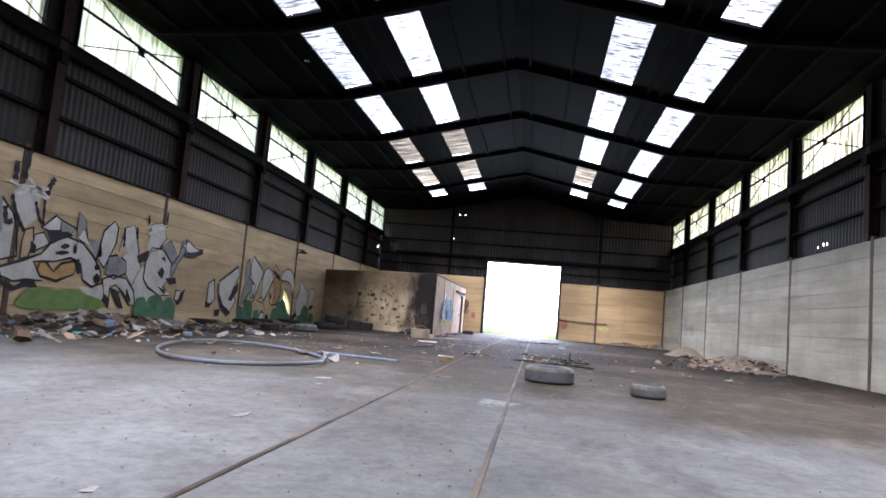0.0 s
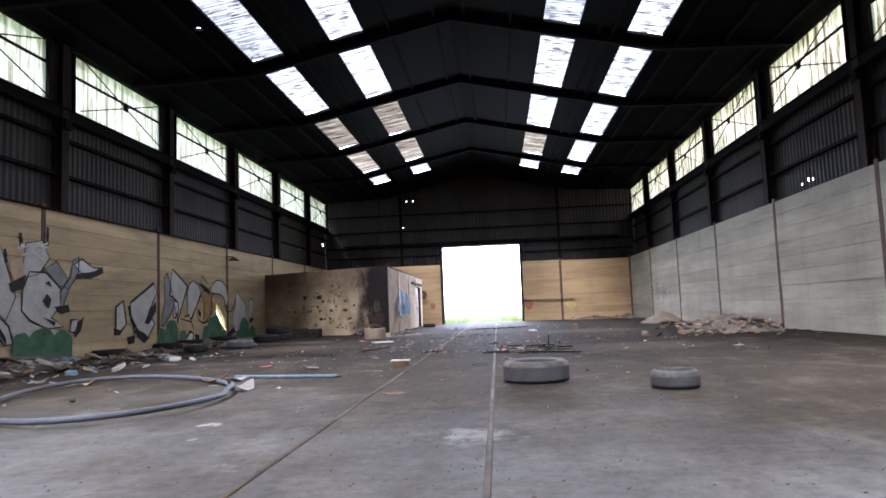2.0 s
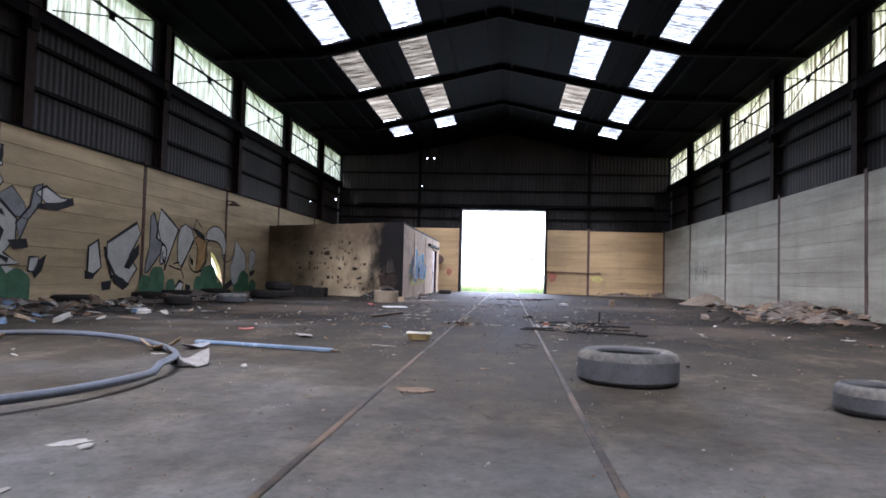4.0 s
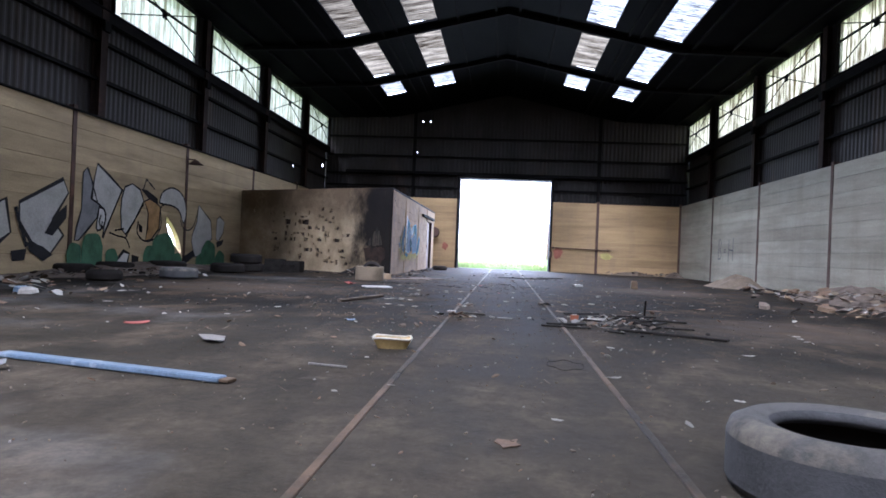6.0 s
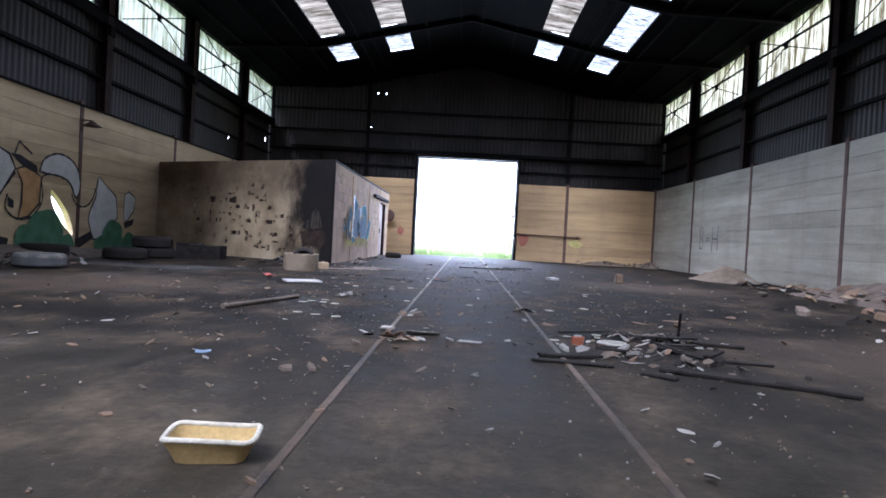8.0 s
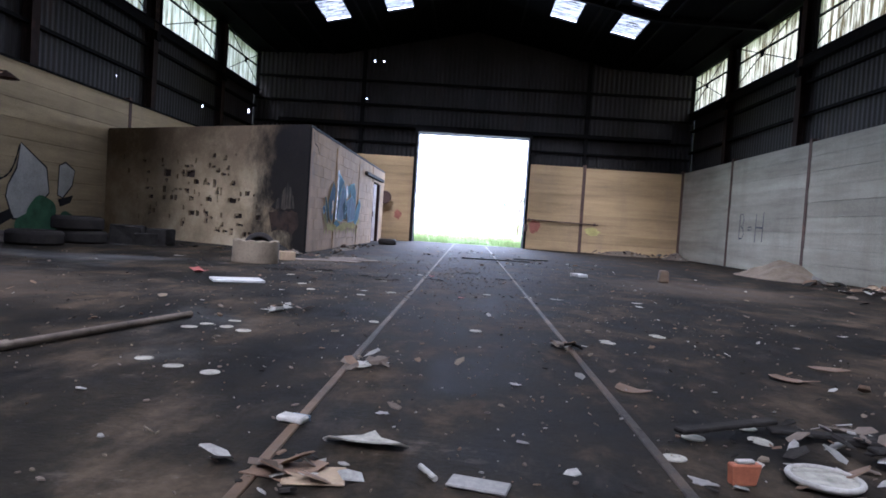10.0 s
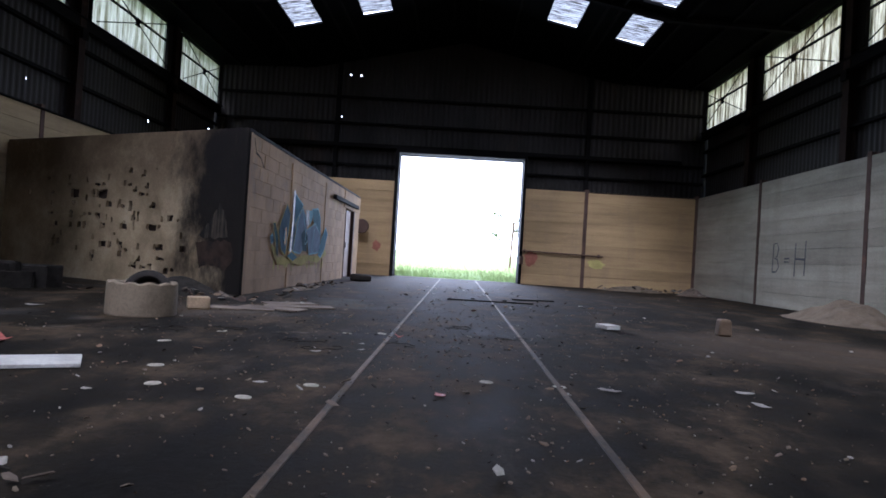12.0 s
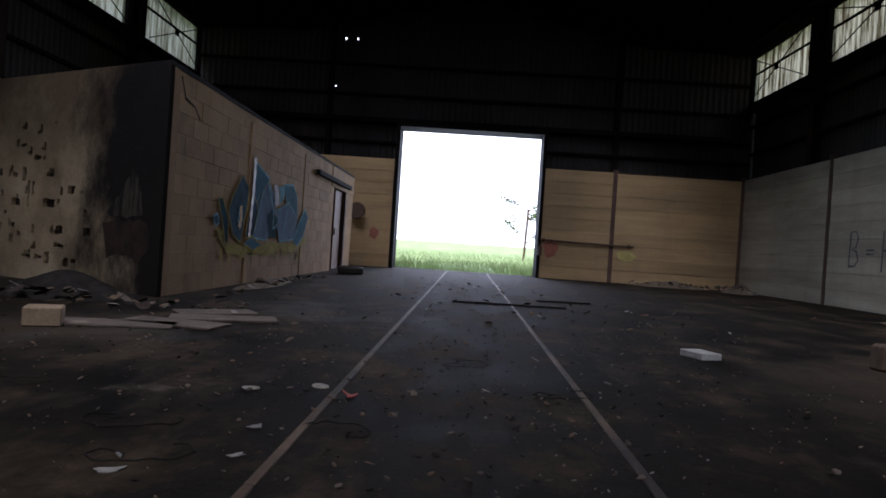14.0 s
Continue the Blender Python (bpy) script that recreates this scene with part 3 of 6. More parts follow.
# ---- roof: sheets between the bands of roof lights, rafters and purlins
BANDS = [(-5.62, -4.65), (-3.19, -2.17), (3.3, 4.34), (5.72, 6.7)]
LIGHTS = [(40.3, 42.8)] + [(34.5 - 5.75 * k, 39.25 - 5.75 * k) for k in range(8)]
roof_v, roof_f = [], []


def roof_strip(x0, x1, y0, y1):
    n = len(roof_v)
    roof_v.extend([(x0, y0, roof_z(x0)), (x1, y0, roof_z(x1)), (x1, y1, roof_z(x1)), (x0, y1, roof_z(x0))])
    roof_f.append((n, n + 1, n + 2, n + 3))


edges = [XWL - 0.6] + [e for b in BANDS for e in b] + [XWR + 0.6]
RUST_HOLE = (-6.16, -5.98, 19.1, 19.3)       # a sheet rusted through beside the roof lights
knots = sorted(edges + [MID, MID - 6.3, MID + 6.3, RUST_HOLE[0], RUST_HOLE[1]])
for x0, x1 in zip(knots[:-1], knots[1:]):
    band = any(a - 1e-6 <= x0 and x1 <= b + 1e-6 for a, b in BANDS)
    if x0 == RUST_HOLE[0]:
        roof_strip(x0, x1, Y0 - 0.3, RUST_HOLE[2])
        roof_strip(x0, x1, RUST_HOLE[3], YC + 0.3)
    elif not band:
        roof_strip(x0, x1, Y0 - 0.3, YC + 0.3)
    else:
        ys = [YC + 0.3] + [e for a, b in LIGHTS for e in (b, a)] + [Y0 - 0.3]
        for i in range(0, len(ys) - 1, 2):
            if ys[i + 1] < ys[i]:
                roof_strip(x0, x1, ys[i + 1], ys[i])
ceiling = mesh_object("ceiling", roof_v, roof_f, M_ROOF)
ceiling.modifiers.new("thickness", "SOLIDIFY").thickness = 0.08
tagged(ceiling, "pitched sheet roof coloured near black for shade, with bands of roof lights", "roof", kind="structure")

for bi, (x0, x1) in enumerate(BANDS):
    for a, b in LIGHTS:
        if b < Y0 + 0.5:
            continue
        t = thing("rooflight", (x0, max(a, Y0), 0), "weathered translucent corrugated roof light in the sheet roof", "roof light", "roof lights", "structure")
        n = int((b - max(a, Y0)) / 0.05)
        vs = []
        for i in range(n + 1):
            y = -0.12 + (b - max(a, Y0) + 0.24) * i / n
            d = 0.02 * (0, 1, 1, 0)[i % 4]
            vs += [(-0.14, y, roof_z(x0) + 0.05 + d), (x1 - x0 + 0.14, y, roof_z(x1) + 0.05 + d)]
        pn = mesh_object("pane", vs, [(2 * i, 2 * i + 1, 2 * i + 3, 2 * i + 2) for i in range(n)], M_ROOFPANE_D if (bi < 2 and 27 < a < 36) or (bi == 2 and 33 < a < 36) else M_ROOFPANE, t)
        pn.visible_shadow = False

for k in range(9):
    y = 39.77 - 5.75 * k
    if y < Y0:
        continue
    t = thing("roof_frame", (0, y, 0), "dark steel rafter frame under the roof", "roof frame", "rafter frames")
    for s in (-1, 1):
        bm = bmesh.new()
        xs = [MID, MID + s * 6.3, MID + s * 10.2]
        for xa, xb in zip(xs[:-1], xs[1:]):
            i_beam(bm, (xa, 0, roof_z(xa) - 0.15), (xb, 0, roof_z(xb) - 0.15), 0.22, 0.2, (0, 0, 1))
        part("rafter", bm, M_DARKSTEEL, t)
for x in (-9, -7.6, -6.3, -4.2, -3.7, -1.4, 0.0, 0.9, 2.3, 4.9, 5.3, 7.2, 8.6, 10.0):
    pur = thing("purlin", (x, 0, 0), "dark steel purlin along the underside of the roof", "purlin", "purlins")
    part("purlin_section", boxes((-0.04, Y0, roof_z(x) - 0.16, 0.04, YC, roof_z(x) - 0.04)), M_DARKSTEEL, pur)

# ---- the block hut in the far corner
HX, HY, HYE, HZ = -3.09, 30.77, 44.0, 2.87


def plaster_material():
    m, N, L, b = nodes_of("sooty_plaster", 0.95)
    b.inputs["Specular IOR Level"].default_value = 0.12
    geo = N.new("ShaderNodeNewGeometry")
    sep = N.new("ShaderNodeSeparateXYZ")
    L.new(geo.outputs["Position"], sep.inputs[0])
    big = noise_tex(N, L, 0.9, 8, 0.65)
    col = ramp(N, L, big, [(0.3, (0.18, 0.13, 0.075)), (0.5, (0.35, 0.262, 0.155)), (0.7, (0.5, 0.4, 0.26))])
    # brown band, stronger towards the top
    top = N.new("ShaderNodeMapRange")
    top.inputs["From Min"].default_value, top.inputs["From Max"].default_value = 1.3, 2.3
    L.new(sep.outputs[2], top.inputs["Value"])
    mul = N.new("ShaderNodeMath")
    mul.operation = "MULTIPLY"
    L.new(top.outputs[0], mul.inputs[0])
    L.new(ramp(N, L, noise_tex(N, L, 1.4, 8, 0.7), [(0.3, (0.55,) * 3), (0.55, (1,) * 3)]), mul.inputs[1])
    col = blend(N, L, mul.outputs[0], col, (0.125, 0.088, 0.052))
    # soot of an old fire that burned against the corner
    dist = N.new("ShaderNodeVectorMath")
    dist.operation = "DISTANCE"
    sq = N.new("ShaderNodeMapping")
    sq.inputs["Scale"].default_value = (1.0, 0.0, 0.42)
    L.new(geo.outputs["Position"], sq.inputs["Vector"])
    L.new(sq.outputs[0], dist.inputs[0])
    dist.inputs[1].default_value = (-3.2, 0.0, 0.62)
    wob = N.new("ShaderNodeMath")
    wob.operation = "MULTIPLY_ADD"
    L.new(noise_tex(N, L, 1.5, 10, 0.68, True, (1, 1, 0.6)), wob.inputs[0])
    wob.inputs[1].default_value = 2.6
    L.new(dist.outputs["Value"], wob.inputs[2])
    col = blend(N, L, fade(N, L, wob.outputs[0], 2.0, 3.3, 0.985), col, (0.006, 0.005, 0.005))
    fine = noise_tex(N, L, 30, 4, 0.7)
    col = blend(N, L, 0.5, col, ramp(N, L, fine, [(0.3, (0.5,) * 3), (0.7, (1,) * 3)]), "MULTIPLY")
    L.new(col, b.inputs["Base Color"])
    bump(N, L, b, fine, 0.5, 0.015)
    return m


M_PLASTER = plaster_material()
hut = thing("block_hut", (0, 0, 0), "soot-stained concrete block hut built into the hall", "hut")
# the front runs at a slant from its corner to the hall's side wall
FRONT = Matrix.Translation((HX, HY, 0)) @ Matrix.Rotation(math.atan2(34.0 - HY, XCL - HX), 4, "Z")
FLEN = math.hypot(34.0 - HY, XCL - HX) - 0.02


def on_front(bm):
    bm.transform(FRONT)
    return bm


# plaster skin with bits knocked out over hollow bricks (u runs from the corner to the side wall, -v is outward)
cw, ch = 0.055, 0.06
nx, nz = int((FLEN - 0.02) / cw), int(HZ / ch)
cw, ch = (FLEN - 0.02) / nx, HZ / nz
rh = random.Random(21)
# courses of knocked-out brick cells: height, then (distance from the corner, width)
COURSES = {
    0.33: ((1.71, 0.14), (1.87, 0.06), (2.31, 0.1), (2.52, 0.12)),
    0.53: ((0.67, 0.06), (0.86, 0.06), (0.98, 0.06), (2.06, 0.2), (3.18, 0.08), (4.0, 0.06), (4.15, 0.08)),
    0.72: ((1.47, 0.12), (2.13, 0.26), (2.66, 0.05), (3.18, 0.08), (3.53, 0.08), (3.75, 0.16), (5.2, 0.08)),
    1.09: ((2.29, 0.34), (2.84, 0.06), (3.14, 0.18), (3.78, 0.14), (4.36, 0.1), (4.53, 0.05), (4.78, 0.08), (5.3, 0.14)),
    1.31: ((1.85, 0.1), (2.72, 0.05), (2.9, 0.06), (3.66, 0.05), (3.99, 0.08), (4.2, 0.05), (4.36, 0.05), (4.82, 0.1), (5.4, 0.3)),
    1.54: ((2.36, 0.16), (2.98, 0.12), (3.62, 0.12), (4.75, 0.08), (5.5, 0.06)),
    1.74: ((2.6, 0.24), (3.88, 0.3), (4.73, 0.24), (5.45, 0.1)),
    1.93: ((3.18, 0.06), (3.93, 0.32), (4.9, 0.06))}
gone = set()
for hz, holes in COURSES.items():
    for hu, hw in holes:
        tall = rh.choice((0.09, 0.12, 0.15))
        for i in range(nx):
            for j in range(nz):
                if abs((i + 0.5) * cw - hu) < hw / 2 + 0.012 and abs((j + 0.5) * ch - hz) < tall / 2 and rh.random() < 0.93:
                    gone.add((i, j))
for _ in range(46):
    i, j = int(rh.triangular(20, nx - 8, nx * 0.5)), int(rh.uniform(4, nz - 10))
    gone.update({(i, j), (i, j + rh.choice((0, 1, 1))), (i + rh.choice((0, 0, 1)), j)})
bm = bmesh.new()
grid = {}
for i in range(nx + 1):
    for j in range(nz + 1):
        jx = rh.uniform(-0.014, 0.014) if 0 < i < nx else 0
        jz = rh.uniform(-0.018, 0.018) if 0 < j < nz else 0
        grid[i, j] = bm.verts.new((0.005 + i * cw + jx, 0, j * ch + jz))
for i in range(nx):
    for j in range(nz):
        if (i, j) not in gone:
            bm.faces.new((grid[i, j], grid[i + 1, j], grid[i + 1, j + 1], grid[i, j + 1]))
bmesh.ops.delete(bm, geom=[q for q in bm.verts if not q.link_faces], context="VERTS")
ext = bmesh.ops.extrude_face_region(bm, geom=bm.faces[:])
for q in ext["geom"]:
    if isinstance(q, bmesh.types.BMVert):
        q.co.y -= 0.06
part("plaster_front", on_front(bm), M_PLASTER, hut, "broken tan plaster blackened by fire")
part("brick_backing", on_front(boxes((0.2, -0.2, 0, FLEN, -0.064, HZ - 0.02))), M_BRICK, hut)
bm = bmesh.new()
ring = [(HX + 0.008, HY), (HX + 0.008, HYE), (XCL + 0.01, HYE), (XCL + 0.01, 34.05)]
lo = bm.faces.new([bm.verts.new((x, y, HZ)) for x, y in ring])
for q in bmesh.ops.extrude_face_region(bm, geom=[lo])["geom"]:
    if isinstance(q, bmesh.types.BMVert):
        q.co.z += 0.06
part("roof_slab", bm, M_PLASTER, hut)
part("corner_column", boxes((HX - 0.12, HY + 0.075, 0, HX + 0.012, HY + 0.26, HZ), bevel=0.012), M_BLOCK, hut)
part("end_wall", boxes((XCL + 0.01, HYE - 0.2, 0, HX, HYE, HZ)), M_BLOCK, hut)
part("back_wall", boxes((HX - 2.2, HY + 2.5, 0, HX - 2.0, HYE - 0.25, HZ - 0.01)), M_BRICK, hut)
DY0, DY1, DZ = 41.0, 42.75, 2.3
for y in (33.95, 37.7):
    part("pilaster", boxes((HX - 0.19, y - 0.1, 0, HX + 0.02, y + 0.1, HZ - 0.12), bevel=0.01), M_BLOCK, hut)
part("lintel", boxes((HX - 0.19, DY0 - 0.35, DZ, HX + 0.025, HYE, HZ - 0.01), bevel=0.01), M_BLOCK, hut)
part("door_post", boxes((HX - 0.19, DY1, 0, HX + 0.01, DY1 + 0.16, DZ)), M_STEEL, hut)
part("door_track", boxes((HX + 0.03, 38.6, 2.4, HX + 0.14, 43.0, 2.52), bevel=0.01), M_DARKSTEEL, hut, "dark steel sliding door track")
leaf = part("door_leaf", boxes((HX - 0.16, DY0 + 0.75, 0.02, HX - 0.1, DY1 - 0.01, DZ - 0.01)), M_DOOR, hut, "half-open brown sliding door")
part("door_handle", boxes((HX - 0.1, DY0 + 0.82, 1.0, HX - 0.07, DY0 + 0.86, 1.2)), M_STEEL, leaf)

# blue-green tag on the hut's side, dark crack over the corner
def shape(points, x=None, y=None, off=0.004):
    """A flat painted shape on a wall; points are (along, up)."""
    bm = bmesh.new()
    vs = [bm.verts.new((x, a, z) if x is not None else (a, y, z)) for a, z in points]
    bm.faces.new(vs)
    return bm


def stroke_pts(points, width, x=None, y=None, closed=False):
    """A painted line of a given width through the points."""
    bm = bmesh.new()
    pts = [Vector((a, z)) for a, z in points]
    n = len(pts)
    L2, R2 = [], []
    for i, p in enumerate(pts):
        q0, q1 = pts[i - 1] if i or closed else p, pts[(i + 1) % n] if i < n - 1 or closed else p
        d = (q1 - q0)
        d = d.normalized() if d.length else Vector((1, 0))
        s = Vector((-d.y, d.x)) * width * 0.5 * (1 + 0.35 * math.sin(i * 2.3))
        L2.append(p + s), R2.append(p - s)
    mk = lambda v: bm.verts.new((x, v.x, v.y) if x is not None else (v.x, y, v.y))
    a, b = [mk(v) for v in L2], [mk(v) for v in R2]
    for i in range(n if closed else n - 1):
        j = (i + 1) % n
        bm.faces.new((a[i], a[j], b[j], b[i]))
    return bm


def curve_through(points, steps=6):
    """Catmull-Rom points."""
    P = [points[0]] + list(points) + [points[-1]]
    out = []
    for i in range(1, len(P) - 2):
        for k in range(steps):
            t = k / steps
            out.append(tuple(0.5 * (2 * P[i][c] + (P[i + 1][c] - P[i - 1][c]) * t + (2 * P[i - 1][c] - 5 * P[i][c] + 4 * P[i + 1][c] - P[i + 2][c]) * t * t + (3 * P[i][c] - P[i - 1][c] - 3 * P[i + 1][c] + P[i + 2][c]) * t ** 3) for c in (0, 1)))
    out.append(tuple(points[-1]))
    return out


def blob(cx, cz, rx, rz, rng, n=18, wob=0.15):
    return [(cx + rx * (1 + rng.uniform(-wob, wob)) * math.cos(2 * math.pi * i / n), cz + rz * (1 + rng.uniform(-wob, wob)) * math.sin(2 * math.pi * i / n)) for i in range(n)]


# ---- tyres
M_DUST = surface("dusty_rubber", (0.1, 0.093, 0.082), 0.35, 6, 60, 0.9, stain=(0.17, 0.145, 0.11), stain_at=0.5)
def tyre(name, at, R, hole, width, material, label, tilt=(0, 0, 0), grooves=0):
    t = new(name)
    t.matrix_world = pose(*at, *tilt)
    tagged(t, label, "tyre", "old tyres")
    prof = [(hole, 0.03), (hole + 0.02, 0.0), (R * 0.86, 0.0), (R * 0.97, 0.014), (R, 0.04)]
    for g in range(grooves):
        z = 0.06 + (width - 0.12) * (g + 0.7) / (grooves + 0.4)
        prof += [(R, z - 0.008), (R - 0.012, z - 0.006), (R - 0.012, z + 0.006), (R, z + 0.008)]
    prof += [(R, width - 0.07), (R * 0.965, width - 0.026), (R * 0.84, width + 0.002), (hole + 0.03, width - 0.012), (hole, width - 0.04), (hole + 0.05, width - 0.07), (max(R - 0.05, hole + 0.055), width - 0.09), (max(R - 0.05, hole + 0.055), 0.09), (hole + 0.05, 0.06)]
    seg = 48
    m = len(prof)
    e = 5 + 4 * grooves       # first point of the upper shoulder
    dusty = M_DUST if material is M_RUBBER else material
    for name2, ks, mt in (("lower_sidewall", range(0, 4), material), ("tread", range(4, e), material), ("upper_sidewall", range(e, e + 3), dusty), ("bead", range(e + 3, e + 5), material), ("inner_liner", range(e + 5, m), M_RUBBER_D)):
        bm = bmesh.new()
        ks = list(ks)
        cols = ks + [(ks[-1] + 1) % m]
        rings = [[bm.verts.new((prof[k][0] * (1 + 0.004 * math.sin(7 * i)) * math.cos(2 * math.pi * i / seg), prof[k][0] * (1 + 0.004 * math.sin(7 * i)) * math.sin(2 * math.pi * i / seg), prof[k][1])) for k in cols] for i in range(seg)]
        for i in range(seg):
            a, b = rings[i], rings[(i + 1) % seg]
            for k in range(len(cols) - 1):
                bm.faces.new((a[k], b[k], b[k + 1], a[k + 1]))
        part(name2, bm, mt, t, smooth=True)
    return t




tyre("truck_tyre", (2.0, 11.42, 0.004), 0.43, 0.25, 0.272, M_RUBBER, "worn grey-black truck tyre lying flat on concrete")
tyre("car_tyre", (3.5, 10.35, 0.006), 0.268, 0.195, 0.2, M_RUBBER, "small worn car tyre lying flat on concrete")

# blocks of the hut's side wall
BL, BH_, BT = 0.5, HZ / 11, 0.19
block_cache = {}


def block(y0, y1, k):
    key = round(y1 - y0, 2)
    if key not in block_cache:
        vs, fs = plank_mesh(y1 - y0, BH_, BT, 0.006)
        me = bpy.data.meshes.new("concrete_block")
        me.from_pydata(vs, [], fs)
        me.materials.append(M_BLOCK)
        block_cache[key] = me
    ob = new("concrete_block", block_cache[key])
    ob.parent = hut
    ob.matrix_world = pose(HX + rj.uniform(-0.004, 0.004), y0, k * BH_)


for k in range(11):
    stops = [HY + 0.27] + [HY + 0.27 + BL * (i + (0.5 if k % 2 else 1.0)) for i in range(40)]
    top = (k + 1) * BH_ > DZ + 0.05
    for a, b in zip(stops[:-1], stops[1:]):
        b = min(b, DY0 - (0.36 if top else 0.0))
        if b - a > 0.06:
            block(a, round(b, 3), k)
    if not top:
        block(DY1 + 0.17, DY1 + 0.67, k)
        block(DY1 + 0.67, HYE - 0.2, k)

# patch where the fire bleached the render, bricks baked red below it
M_BARE = surface("fire_bleached_render", (0.06, 0.047, 0.033), 0.7, 5, 40, 0.95, stain=(0.008, 0.007, 0.006), stain_at=0.42, stretch=(3, 3, 0.3))
M_BAKED = surface("baked_red_brick", (0.03, 0.018, 0.012), 0.5, 4, 40, 0.95, stain=(0.01, 0.008, 0.007), stain_at=0.5)


def front_patch(name, pts, material, off):
    r = random.Random(len(pts))
    bm = bmesh.new()
    fine_pts = []
    for (ua, za), (ub, zb) in zip(pts, pts[1:] + pts[:1]):
        for k in range(5):
            fine_pts.append((ua + (ub - ua) * k / 5 + r.uniform(-0.012, 0.012), za + (zb - za) * k / 5 + r.uniform(-0.03, 0.03)))
    bm.faces.new([bm.verts.new((u, off, z)) for u, z in fine_pts])
    part(name, on_front(bm), material, hut)


front_patch("bleached_patch", [(0.58, 1.6), (0.72, 1.4), (0.82, 1.25), (1.08, 0.99), (0.72, 0.95), (0.34, 0.98), (0.42, 1.3), (0.5, 1.5)], M_BARE, 0.006)
front_patch("baked_patch", [(1.14, 0.9), (0.7, 0.92), (0.25, 0.93), (0.2, 0.62), (0.38, 0.4), (0.75, 0.5), (1.0, 0.42)], M_BAKED, 0.006)

# ---- painted tags
def mural(name, label, x):
    return thing(name, (0, 0, 0), label, "graffiti", "graffiti")


def painted(t, name, pts, material, x, off, smooth=False, steps=5):
    if smooth:
        pts = curve_through(list(pts) + [pts[0]], steps)[:-1]
    part(name, shape(pts, x=x + off), material, t)


def outlined(t, pts, material, x, width=0.09, smooth=False, lead=M_BLACKP, lift=0.0):
    if smooth:
        pts = curve_through(list(pts) + [pts[0]], 5)[:-1]
    part("painted_letter", shape(pts, x=x + 0.010 + lift), material, t)
    part("letter_outline", stroke_pts(list(pts), width, x=x + 0.014 + lift, closed=True), lead, t)


GX = XCL
rg = random.Random(33)


def arch_shape(cy, top_z, hw, foot=0.08):
    """A round-headed bush with a wobbly edge."""
    ring = [(cy - hw, foot), (cy + hw, foot)]
    for k in range(13):
        a = math.pi * k / 12
        q = 1 + 0.05 * math.sin(5 * a + cy * 7)
        ring.append((cy + hw * q * math.cos(a), max(foot + 0.05, top_z - hw * 0.8) + min(hw * 0.8, top_z - foot - 0.05) * q * math.sin(a)))
    return ring


word = mural("graffiti_word", "silver, slate and ochre graffiti letters over green bushes on concrete", GX)
outlined(word, [(21.33, 1.41), (21.72, 1.59), (21.89, 0.89), (21.58, 0.68), (21.32, 0.68)], M_SILVER, GX, 0.08, lift=0)
painted(word, "black_shadow", [(21.21, 0.8), (21.61, 0.72), (21.56, 0.58), (21.23, 0.58)], M_BLACKP, GX, 0.02)
outlined(word, [(22.11, 1.54), (23.49, 2.18), (23.69, 1.87), (23.18, 1.22), (23.57, 0.87), (23.14, 0.44), (22.52, 0.67), (22.12, 1.14)], M_SILVER, GX, 0.08, lift=0.001)
painted(word, "black_shadow", [(22.91, 0.9), (23.22, 1.31), (23.64, 1.6), (23.64, 1.28), (23.18, 0.85)], M_BLACKP, GX, 0.022)
painted(word, "black_shadow", [(21.9, 0.5), (22.37, 0.55), (22.32, 0.3), (21.96, 0.28)], M_BLACKP, GX, 0.022)
painted(word, "black_shadow", [(22.36, 0.7), (22.86, 0.61), (23.22, 0.42), (22.9, 0.27), (22.46, 0.49)], M_BLACKP, GX, 0.023)
part("letter_stroke", stroke_pts(curve_through([(21.99, 1.43), (22.16, 1.02), (22.37, 0.6)]), 0.09, x=GX + 0.024), M_BLACKP, word)
outlined(word, [(24.2, 2.42), (24.35, 2.56), (24.61, 2.2), (24.54, 1.83), (24.91, 1.69), (24.82, 1.35), (24.53, 1.09), (24.13, 0.77), (23.97, 0.76), (24.03, 1.08), (24.19, 1.53)], M_GREYP, GX, 0.05, lift=0.004)
outlined(word, [(24.89, 1.62), (25.09, 1.59), (25.18, 1.41), (25.13, 1.19), (24.96, 1.05), (24.81, 1.1)], M_WHITEP, GX, 0.06, smooth=True, lift=0.008)
part("letter_stroke", stroke_pts(curve_through([(24.98, 1.43), (24.91, 1.26), (25, 1.13), (25.04, 1.27)]), 0.05, x=GX + 0.028), M_BLACKP, word)
outlined(word, [(24.65, 2.3), (24.76, 2.71), (25.29, 2.44), (25.87, 2.16), (25.58, 1.65), (25.22, 1.09), (25.1, 0.86), (25.18, 1.5), (24.93, 1.69), (24.59, 1.8)], M_SILVER, GX, 0.05, lift=0.002)
outlined(word, [(25.88, 1.95), (26.01, 2.25), (26.36, 2.37), (26.76, 2.25), (26.97, 1.94), (26.52, 1.36), (26.13, 0.97), (25.92, 1.1), (25.85, 1.59)], M_SILVER, GX, 0.05, lift=0.006)
outlined(word, [(27.02, 1.94), (27.41, 2.07), (27.9, 1.83), (27.88, 1.2), (27.48, 0.87), (27.14, 0.82), (27.23, 1.19), (27.24, 1.62)], M_OCHRE, GX, 0.05, lift=0.004)
painted(word, "black_shadow", [(26.76, 2.28), (27.12, 2.27), (27.71, 2.08), (27.75, 1.89), (27.24, 2.02)], M_BLACKP, GX, 0.028)
outlined(word, [(27.84, 1.96), (28, 2.28), (28.5, 2.47), (29.04, 2.41), (29.4, 2.16), (29.54, 1.74), (29.38, 1.43), (29.08, 1.79), (28.66, 1.92), (28.15, 1.94)], M_SILVER, GX, 0.05, smooth=True, lift=0.002)
